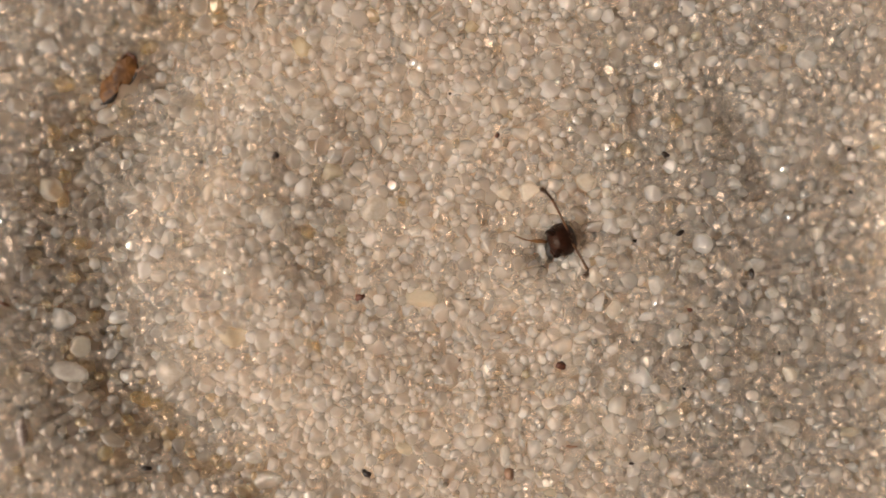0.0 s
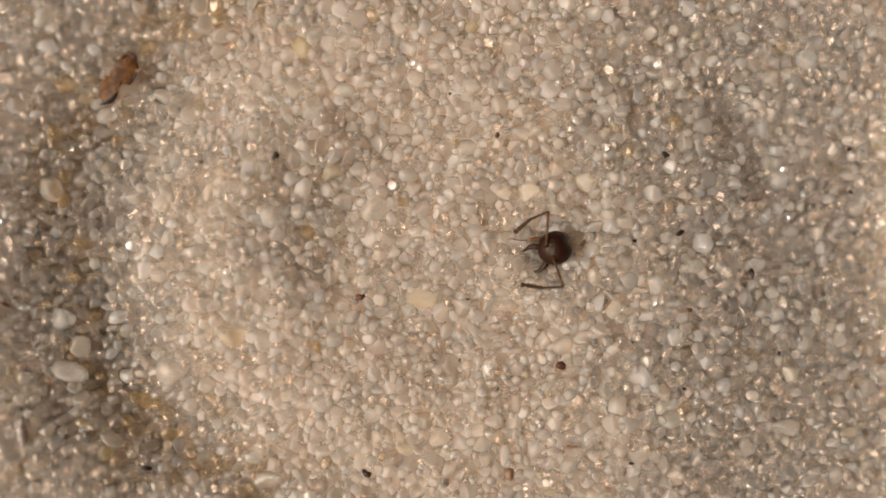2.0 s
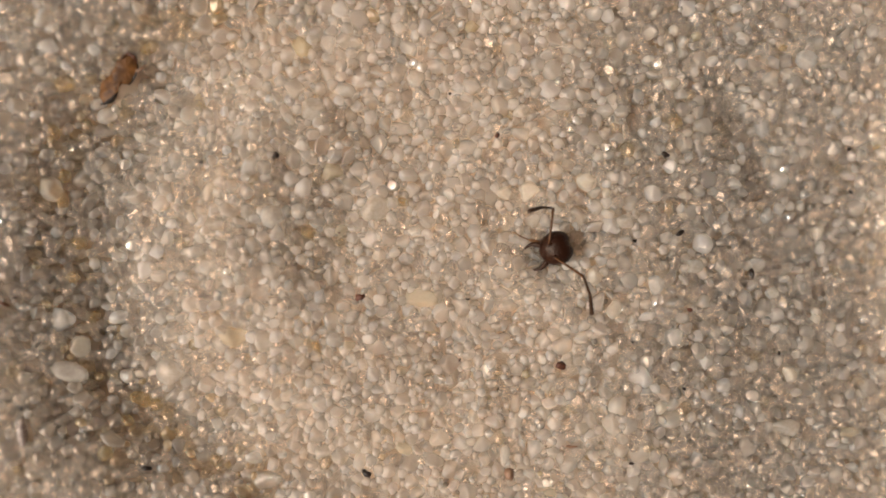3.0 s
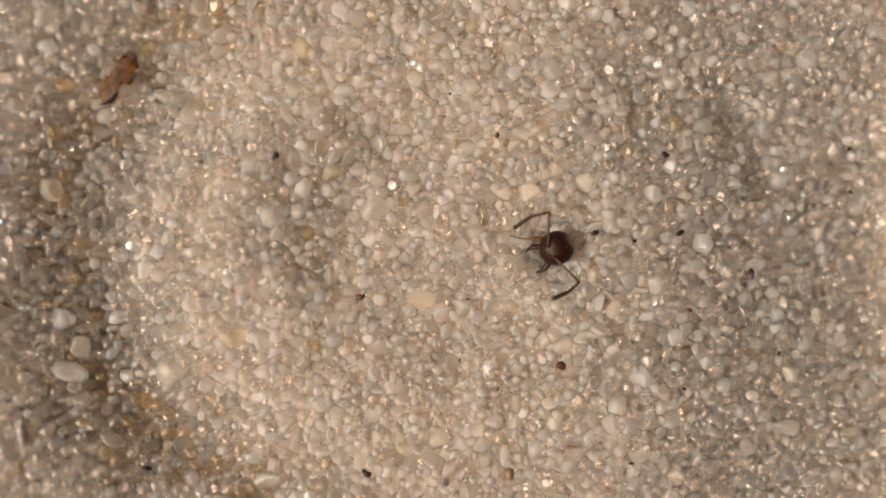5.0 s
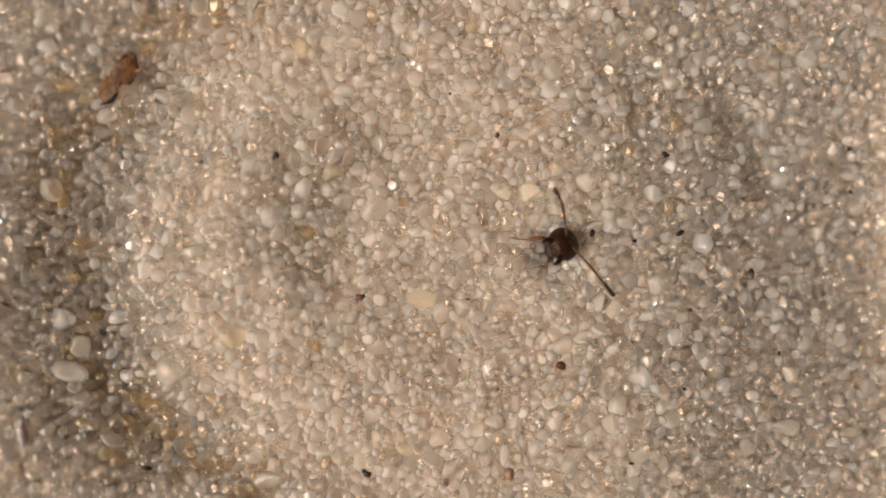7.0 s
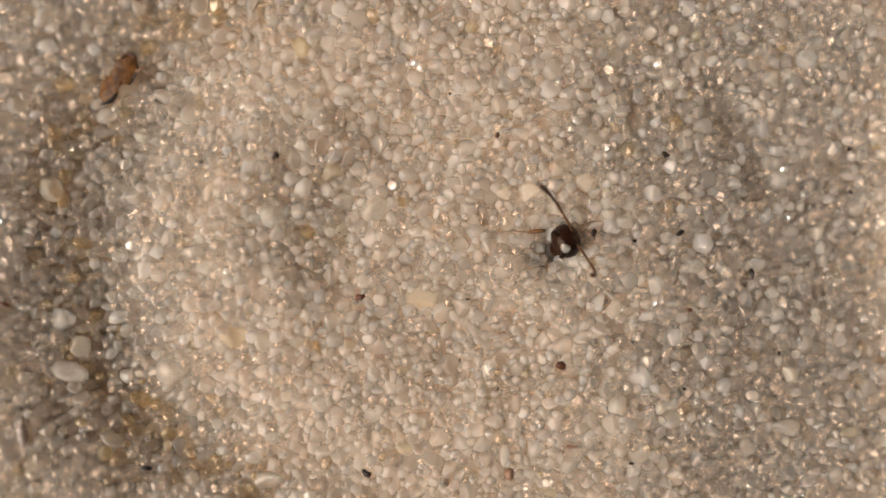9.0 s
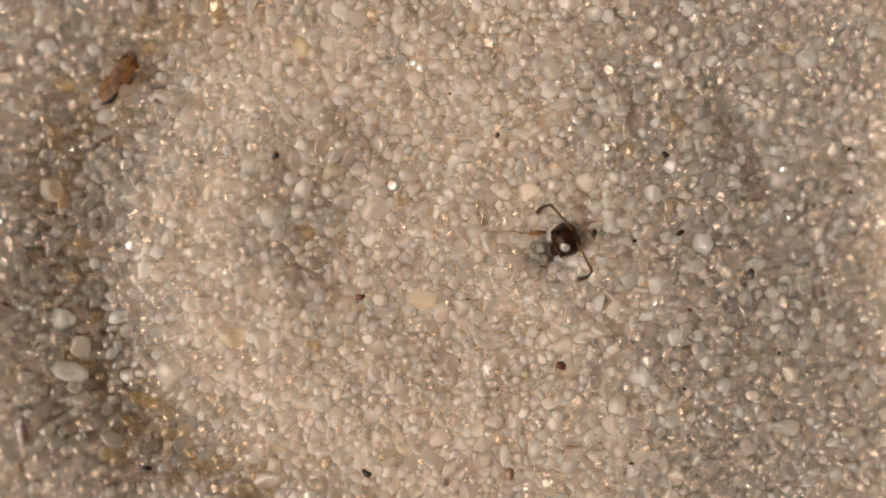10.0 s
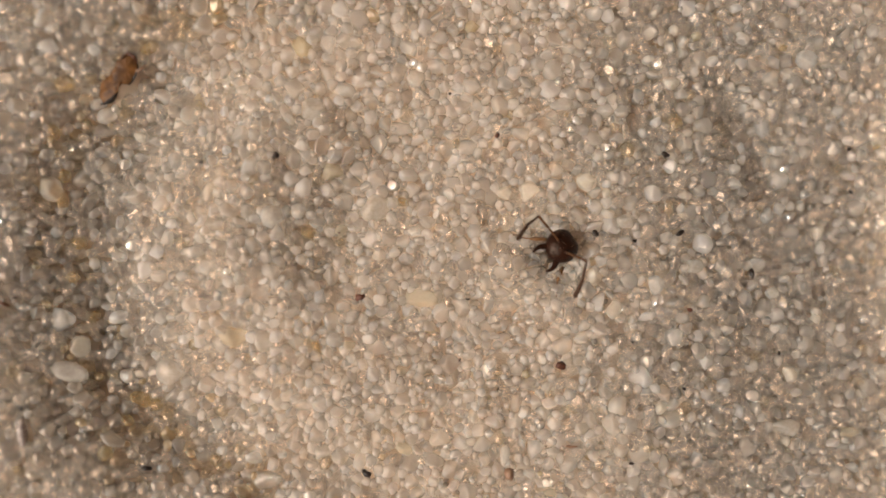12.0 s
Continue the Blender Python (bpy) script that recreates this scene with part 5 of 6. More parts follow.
    walk(FEELERS[1][0], [
        (0.0, pose(0.004354, 0.000647, 0.000514, 0.0, -2.3, 117.4)), (0.1, pose(0.004374, 0.000588, 0.000487, 0.0, -24.5, 117.6)),
        (0.2, pose(0.004375, 0.000579, 0.000479, 0.0, -27.6, 122.4)), (0.3, pose(0.004337, 0.000623, 0.000518, 0.0, -14.7, 125.9)),
        (0.4, pose(0.004331, 0.000613, 0.000516, 0.0, -17.5, 124.1)), (0.5, pose(0.004283, 0.000668, 0.000534, 0.0, -3.7, 121.4)),
        (0.6, pose(0.004276, 0.000575, 0.000521, 0.0, -21.6, 122.4)), (0.7, pose(0.004237, 0.000517, 0.000500, 0.0, -30.4, 117.7)),
        (0.8, pose(0.004174, 0.000492, 0.000516, 0.0, -28.9, 111.2)), (0.9, pose(0.004146, 0.000425, 0.000548, 0.0, -25.9, 107.8)),
        (1.0, pose(0.004170, 0.000352, 0.000548, 0.0, -29.5, 136.7)), (1.1, pose(0.004048, 0.000273, 0.000531, 0.0, -34.8, 152.8)),
        (1.2, pose(0.003838, 0.000143, 0.000537, 0.0, -31.6, 113.0)), (1.3, pose(0.003770, 0.000144, 0.000561, 0.0, -22.4, 98.5)),
        (1.4, pose(0.003741, 0.000097, 0.000527, 0.0, -28.1, 104.1)), (1.5, pose(0.003684, 0.000121, 0.000542, 0.0, -16.5, 96.1)),
        (1.6, pose(0.003668, 0.000111, 0.000538, 0.0, -17.7, 97.4)), (1.7, pose(0.003650, 0.000107, 0.000536, 0.0, -17.4, 96.4)),
        (1.8, pose(0.003632, 0.000104, 0.000534, 0.0, -17.1, 95.5)), (1.9, pose(0.003613, 0.000099, 0.000532, 0.0, -16.9, 92.6)),
        (2.0, pose(0.003594, 0.000104, 0.000534, 0.0, -14.1, 88.5)), (2.1, pose(0.003650, 0.000077, 0.000553, 0.0, -12.7, 89.3)),
        (2.2, pose(0.003708, 0.000044, 0.000565, 0.0, -14.1, 92.3)), (2.3, pose(0.003775, -0.000015, 0.000558, 0.0, -23.0, 101.8)),
        (2.4, pose(0.003821, -0.000046, 0.000566, 0.0, -23.7, 102.4)), (2.5, pose(0.003861, -0.000045, 0.000588, 0.0, -18.1, 106.5)),
        (2.6, pose(0.003806, 0.000004, 0.000585, 0.0, -14.5, 100.1)), (2.7, pose(0.003753, 0.000057, 0.000574, 0.0, -12.1, 100.9)),
        (2.8, pose(0.003730, 0.000096, 0.000569, 0.0, -8.5, 98.3)), (2.9, pose(0.003708, 0.000136, 0.000562, 0.0, -2.9, 92.8)),
        (3.0, pose(0.003691, 0.000202, 0.000555, 0.0, -3.7, 83.7)), (3.1, pose(0.003686, 0.000124, 0.000540, 0.0, -17.6, 94.4)),
        (3.2, pose(0.003687, 0.000101, 0.000530, 0.0, -21.5, 98.9)), (3.4, pose(0.003687, 0.000092, 0.000530, 0.0, -21.3, 95.9)),
        (3.6, pose(0.003686, 0.000100, 0.000539, 0.0, -17.1, 93.3)), (3.8, pose(0.003693, 0.000067, 0.000524, 0.0, -23.1, 96.4)),
        (4.0, pose(0.003706, 0.000045, 0.000510, 0.0, -26.7, 103.9)), (4.2, pose(0.003688, 0.000060, 0.000526, 0.0, -21.6, 97.9)),
        (4.4, pose(0.003677, 0.000070, 0.000534, 0.0, -18.2, 94.9)), (4.6, pose(0.003682, 0.000034, 0.000510, 0.0, -26.2, 102.4)),
        (4.8, pose(0.003691, 0.000011, 0.000485, 0.0, -32.0, 109.8)), (4.9, pose(0.003673, 0.000030, 0.000498, 0.0, -29.0, 99.3)),
        (5.0, pose(0.003659, 0.000094, 0.000535, 0.0, -16.2, 90.0)), (5.1, pose(0.003801, 0.000109, 0.000565, 0.0, -21.1, 95.9)),
        (5.2, pose(0.003938, 0.000193, 0.000601, 0.0, -10.8, 106.1)), (5.3, pose(0.003901, 0.000138, 0.000597, 0.0, -13.4, 100.8)),
        (5.4, pose(0.003892, 0.000056, 0.000572, 0.0, -23.4, 117.9)), (5.5, pose(0.003863, 0.000000, 0.000566, 0.0, -24.2, 117.6)),
        (5.6, pose(0.003958, -0.000008, 0.000539, 0.0, -32.5, 119.6)), (5.7, pose(0.004008, -0.000029, 0.000476, 0.0, -44.7, 100.0)),
        (5.8, pose(0.003872, -0.000034, 0.000560, 0.0, -26.0, 100.4)), (5.9, pose(0.003751, -0.000080, 0.000539, 0.0, -25.9, 110.5)),
        (6.0, pose(0.003587, -0.000095, 0.000523, 0.0, -20.0, 86.7)), (6.1, pose(0.003609, -0.000061, 0.000517, 0.0, -22.3, 88.0)),
        (6.2, pose(0.003634, -0.000020, 0.000516, 0.0, -22.6, 92.3)), (6.3, pose(0.003653, 0.000029, 0.000520, 0.0, -21.4, 90.2)),
        (6.4, pose(0.003673, 0.000093, 0.000531, 0.0, -16.0, 88.7)), (6.5, pose(0.003696, 0.000144, 0.000534, 0.0, -14.0, 93.4)),
        (6.6, pose(0.003915, 0.000147, 0.000553, 0.0, -22.6, 99.0)), (6.7, pose(0.004136, 0.000182, 0.000567, 0.0, -24.8, 104.0)),
        (6.8, pose(0.004188, 0.000253, 0.000562, 0.0, -27.6, 101.2)), (6.9, pose(0.004240, 0.000370, 0.000570, 0.0, -19.1, 97.2)),
        (7.0, pose(0.004309, 0.000426, 0.000524, 0.0, -22.5, 101.1)), (7.1, pose(0.004337, 0.000442, 0.000524, 0.0, -19.6, 100.0)),
        (7.2, pose(0.004381, 0.000404, 0.000480, 0.0, -30.1, 103.3)), (7.4, pose(0.004395, 0.000433, 0.000496, 0.0, -24.7, 107.0)),
        (7.6, pose(0.004406, 0.000465, 0.000509, 0.0, -18.4, 112.2)), (7.8, pose(0.004419, 0.000480, 0.000509, 0.0, -16.1, 115.4)),
        (8.0, pose(0.004437, 0.000472, 0.000497, 0.0, -19.7, 112.1)), (8.2, pose(0.004464, 0.000497, 0.000495, 0.0, -18.5, 111.1)),
        (8.4, pose(0.004487, 0.000539, 0.000500, 0.0, -12.1, 114.8)), (8.6, pose(0.004513, 0.000567, 0.000497, 0.0, -9.1, 116.6)),
        (8.8, pose(0.004540, 0.000592, 0.000493, 0.0, -6.6, 117.5)), (8.9, pose(0.004539, 0.000589, 0.000487, 0.0, -12.6, 119.9)),
        (9.0, pose(0.004539, 0.000588, 0.000480, 0.0, -16.6, 122.1)), (9.1, pose(0.004484, 0.000678, 0.000493, 0.0, -3.6, 120.3)),
        (9.2, pose(0.004500, 0.000648, 0.000488, 0.0, -3.7, 121.2)), (9.3, pose(0.004518, 0.000617, 0.000477, 0.0, -15.4, 121.6)),
        (9.4, pose(0.004516, 0.000616, 0.000470, 0.0, -18.4, 120.2)), (9.5, pose(0.004500, 0.000642, 0.000478, 0.0, -12.9, 121.0)),
        (9.6, pose(0.004527, 0.000611, 0.000461, 0.0, -22.3, 123.3)), (9.7, pose(0.004529, 0.000613, 0.000465, 0.0, -21.5, 122.0)),
        (9.8, pose(0.004535, 0.000613, 0.000468, 0.0, -21.2, 122.3)), (9.9, pose(0.004518, 0.000649, 0.000490, 0.0, -8.8, 129.0)),
        (10.0, pose(0.004531, 0.000641, 0.000489, 0.0, -12.5, 132.2)), (10.1, pose(0.004521, 0.000648, 0.000509, 0.0, -8.9, 138.4)),
        (10.2, pose(0.004491, 0.000670, 0.000528, 0.0, -3.7, 135.0)), (10.3, pose(0.004459, 0.000699, 0.000545, 0.0, -3.6, 131.7)),
        (10.4, pose(0.004390, 0.000702, 0.000554, 0.0, -3.5, 127.6)), (10.5, pose(0.004367, 0.000638, 0.000558, 0.0, -3.7, 124.0)),
        (10.6, pose(0.004319, 0.000578, 0.000572, 0.0, -7.1, 122.1)), (10.7, pose(0.004262, 0.000526, 0.000581, 0.0, -12.5, 123.5)),
        (10.8, pose(0.004212, 0.000480, 0.000585, 0.0, -15.3, 118.2)), (10.9, pose(0.004160, 0.000434, 0.000587, 0.0, -16.7, 114.7)),
        (11.0, pose(0.004119, 0.000380, 0.000582, 0.0, -21.0, 119.0)), (11.1, pose(0.004136, 0.000376, 0.000574, 0.0, -23.6, 124.5)),
        (11.2, pose(0.004142, 0.000382, 0.000577, 0.0, -22.6, 125.7)), (11.3, pose(0.004152, 0.000379, 0.000571, 0.0, -24.1, 124.5)),
        (11.4, pose(0.004158, 0.000385, 0.000574, 0.0, -23.1, 125.7)), (11.5, pose(0.004169, 0.000388, 0.000573, 0.0, -23.4, 129.0)),
        (11.6, pose(0.004166, 0.000332, 0.000540, 0.0, -32.3, 126.9)), (11.7, pose(0.004123, 0.000280, 0.000526, 0.0, -35.3, 110.6)),
        (11.8, pose(0.004090, 0.000274, 0.000560, 0.0, -28.1, 108.7)), (11.9, pose(0.004096, 0.000252, 0.000556, 0.0, -29.4, 127.1)),
        (12.0, pose(0.004050, 0.000259, 0.000592, 0.0, -18.1, 131.6)),
    ])
    walk(FEELERS[1][1], [
        (0.0, pose(0.003800, 0.001723, 0.000545, 0.0, -61.3, 142.7)), (0.1, pose(0.003867, 0.001563, 0.000976, 0.0, -58.2, 134.1)),
        (0.2, pose(0.003803, 0.001482, 0.001029, 0.0, -55.6, 131.5)), (0.3, pose(0.003655, 0.001570, 0.000812, 0.0, -48.0, 139.4)),
        (0.4, pose(0.003688, 0.001567, 0.000868, 0.0, -45.8, 139.5)), (0.5, pose(0.003659, 0.001700, 0.000596, 0.0, -53.1, 146.9)),
        (0.6, pose(0.003676, 0.001524, 0.000955, 0.0, -52.5, 134.2)), (0.7, pose(0.003754, 0.001438, 0.001102, 0.0, -52.0, 119.0)),
        (0.8, pose(0.003789, 0.001479, 0.001088, 0.0, -61.9, 98.2)), (0.9, pose(0.003812, 0.001464, 0.001062, 0.0, -72.6, 106.2)),
        (1.0, pose(0.003406, 0.001088, 0.001132, 0.0, -55.7, -141.1)), (1.1, pose(0.003168, 0.000744, 0.001239, 0.0, 36.4, -130.6)),
        (1.2, pose(0.003445, 0.001100, 0.001161, 0.0, -51.7, -177.2)), (1.3, pose(0.003614, 0.001254, 0.001010, 0.0, -54.9, 152.3)),
        (1.4, pose(0.003498, 0.001137, 0.001108, 0.0, 17.0, 169.3)), (1.5, pose(0.003575, 0.001284, 0.000876, 0.0, -41.5, 179.2)),
        (1.6, pose(0.003536, 0.001275, 0.000908, 0.0, -2.4, -147.4)), (1.7, pose(0.003535, 0.001276, 0.000906, 0.0, 14.8, -142.3)),
        (1.8, pose(0.003536, 0.001275, 0.000901, 0.0, 24.1, -146.4)), (1.9, pose(0.003576, 0.001274, 0.000896, 0.0, 26.8, -148.4)),
        (2.0, pose(0.003642, 0.001293, 0.000840, 0.0, 25.3, -157.0)), (2.1, pose(0.003683, 0.001270, 0.000830, 0.0, 25.8, -171.1)),
        (2.2, pose(0.003678, 0.001229, 0.000872, 0.0, 27.2, -172.9)), (2.3, pose(0.003556, 0.001092, 0.001019, 0.0, -48.1, -146.2)),
        (2.4, pose(0.003587, 0.001052, 0.001039, 0.0, -62.8, -130.8)), (2.5, pose(0.003540, 0.001074, 0.000950, 0.0, -59.6, -136.5)),
        (2.6, pose(0.003613, 0.001170, 0.000876, 0.0, -46.2, -170.2)), (2.7, pose(0.003546, 0.001226, 0.000838, 0.0, 23.0, 174.3)),
        (2.8, pose(0.003574, 0.001285, 0.000757, 0.0, 19.7, 165.8)), (2.9, pose(0.003662, 0.001350, 0.000609, 0.0, -45.3, 165.5)),
        (3.0, pose(0.003836, 0.001411, 0.000617, 0.0, -50.2, 177.9)), (3.1, pose(0.003611, 0.001289, 0.000896, 0.0, -41.8, -157.4)),
        (3.2, pose(0.003528, 0.001229, 0.000988, 0.0, 30.7, -157.5)), (3.4, pose(0.003584, 0.001227, 0.000960, 0.0, -43.5, -162.0)),
        (3.6, pose(0.003635, 0.001266, 0.000907, 0.0, 27.4, -173.5)), (3.8, pose(0.003580, 0.001189, 0.000988, 0.0, -44.3, -153.4)),
        (4.0, pose(0.003458, 0.001110, 0.001044, 0.0, -44.6, -152.4)), (4.2, pose(0.003548, 0.001188, 0.000986, 0.0, 30.7, -166.9)),
        (4.4, pose(0.003594, 0.001231, 0.000923, 0.0, 26.3, -158.9)), (4.6, pose(0.003462, 0.001112, 0.001057, 0.0, 25.7, -151.6)),
        (4.8, pose(0.003356, 0.000995, 0.001140, 0.0, 26.1, -146.5)), (4.9, pose(0.003515, 0.001091, 0.001100, 0.0, 29.7, -151.3)),
        (5.0, pose(0.003676, 0.001269, 0.000885, 0.0, 27.5, -166.7)), (5.1, pose(0.003697, 0.001241, 0.000990, 0.0, -49.3, -179.2)),
        (5.2, pose(0.003616, 0.001336, 0.000814, 0.0, -47.9, 139.6)), (5.3, pose(0.003683, 0.001297, 0.000862, 0.0, -64.6, 123.9)),
        (5.4, pose(0.003378, 0.001052, 0.001042, 0.0, -51.2, -146.5)), (5.5, pose(0.003360, 0.000998, 0.001077, 0.0, 34.2, -137.8)),
        (5.6, pose(0.003461, 0.000898, 0.001207, 0.0, 36.3, -132.6)), (5.7, pose(0.003859, 0.000819, 0.001315, 0.0, -70.3, 102.6)),
        (5.8, pose(0.003682, 0.001049, 0.001078, 0.0, -58.0, -149.6)), (5.9, pose(0.003382, 0.000956, 0.001083, 0.0, 30.0, -152.0)),
        (6.0, pose(0.003670, 0.001050, 0.000950, 0.0, 27.3, -176.1)), (6.1, pose(0.003664, 0.001072, 0.000989, 0.0, 29.7, -163.9)),
        (6.2, pose(0.003606, 0.001109, 0.000995, 0.0, 30.0, -167.8)), (6.3, pose(0.003668, 0.001168, 0.000971, 0.0, 18.7, -170.0)),
        (6.4, pose(0.003717, 0.001274, 0.000873, 0.0, 12.3, -155.3)), (6.5, pose(0.003642, 0.001334, 0.000838, 0.0, 23.9, -152.6)),
        (6.6, pose(0.003758, 0.001268, 0.001019, 0.0, -2.8, -154.2)), (6.7, pose(0.003882, 0.001260, 0.001064, 0.0, -46.6, -170.0)),
        (6.8, pose(0.003989, 0.001312, 0.001111, 0.0, -57.6, 170.9)), (6.9, pose(0.004100, 0.001505, 0.000952, 0.0, -59.9, 117.2)),
        (7.0, pose(0.004098, 0.001524, 0.000974, 0.0, -60.6, 123.4)), (7.1, pose(0.004146, 0.001568, 0.000915, 0.0, -63.1, 141.7)),
        (7.2, pose(0.004146, 0.001426, 0.001074, 0.0, -62.2, 147.9)), (7.4, pose(0.004081, 0.001487, 0.000990, 0.0, -53.6, 148.4)),
        (7.6, pose(0.003981, 0.001532, 0.000879, 0.0, -48.6, 159.8)), (7.8, pose(0.003926, 0.001532, 0.000831, 0.0, -50.4, 147.4)),
        (8.0, pose(0.004013, 0.001528, 0.000892, 0.0, -56.6, 132.1)), (8.2, pose(0.004055, 0.001568, 0.000864, 0.0, -58.6, 130.6)),
        (8.4, pose(0.003994, 0.001613, 0.000739, 0.0, -52.9, 137.4)), (8.6, pose(0.003983, 0.001636, 0.000674, 0.0, -50.9, 139.7)),
        (8.8, pose(0.003990, 0.001659, 0.000617, 0.0, -50.8, 140.1)), (8.9, pose(0.003955, 0.001613, 0.000737, 0.0, -51.6, 136.7)),
        (9.0, pose(0.003927, 0.001570, 0.000813, 0.0, -49.2, 136.3)), (9.1, pose(0.003878, 0.001722, 0.000552, 0.0, -58.0, 140.5)),
        (9.2, pose(0.003878, 0.001683, 0.000550, 0.0, -60.3, 135.6)), (9.3, pose(0.003907, 0.001614, 0.000783, 0.0, -66.8, 134.4)),
        (9.4, pose(0.003938, 0.001612, 0.000836, 0.0, -71.2, 130.6)), (9.5, pose(0.003891, 0.001656, 0.000732, 0.0, -72.9, 123.9)),
        (9.6, pose(0.003910, 0.001549, 0.000905, 0.0, -69.9, 119.5)), (9.7, pose(0.003931, 0.001568, 0.000894, 0.0, -67.6, 119.6)),
        (9.8, pose(0.003932, 0.001569, 0.000891, 0.0, -69.0, 126.5)), (9.9, pose(0.003765, 0.001583, 0.000658, 0.0, -72.3, 145.6)),
        (10.0, pose(0.003741, 0.001526, 0.000735, 0.0, -60.9, -166.5)), (10.1, pose(0.003633, 0.001454, 0.000683, 0.0, -48.0, -156.0)),
        (10.2, pose(0.003645, 0.001533, 0.000593, 0.0, -42.3, -170.9)), (10.3, pose(0.003668, 0.001607, 0.000626, 0.0, 16.8, 176.7)),
        (10.4, pose(0.003662, 0.001667, 0.000614, 0.0, -45.7, -179.5)), (10.5, pose(0.003701, 0.001646, 0.000623, 0.0, -42.5, 178.0)),
        (10.6, pose(0.003695, 0.001603, 0.000731, 0.0, 21.9, 178.9)), (10.7, pose(0.003618, 0.001522, 0.000831, 0.0, -45.4, -168.2)),
        (10.8, pose(0.003667, 0.001523, 0.000891, 0.0, -48.7, -152.2)), (10.9, pose(0.003687, 0.001502, 0.000949, 0.0, 31.6, -157.4)),
        (11.0, pose(0.003582, 0.001383, 0.001027, 0.0, 25.2, -155.8)), (11.1, pose(0.003521, 0.001304, 0.001067, 0.0, 11.4, -157.6)),
        (11.2, pose(0.003501, 0.001305, 0.001055, 0.0, 28.3, -153.7)), (11.3, pose(0.003538, 0.001302, 0.001079, 0.0, 28.1, -160.4)),
        (11.4, pose(0.003520, 0.001302, 0.001063, 0.0, 33.6, -162.9)), (11.5, pose(0.003474, 0.001261, 0.001040, 0.0, -60.8, -165.7)),
        (11.6, pose(0.003553, 0.001156, 0.001172, 0.0, -72.2, 172.8)), (11.7, pose(0.003779, 0.001210, 0.001212, 0.0, -73.1, 154.2)),
        (11.8, pose(0.003747, 0.001291, 0.001115, 0.0, -81.5, 103.7)), (11.9, pose(0.003458, 0.001106, 0.001135, 0.0, -68.4, -119.3)),
        (12.0, pose(0.003292, 0.001135, 0.000957, 0.0, -40.7, -143.4)),
    ])
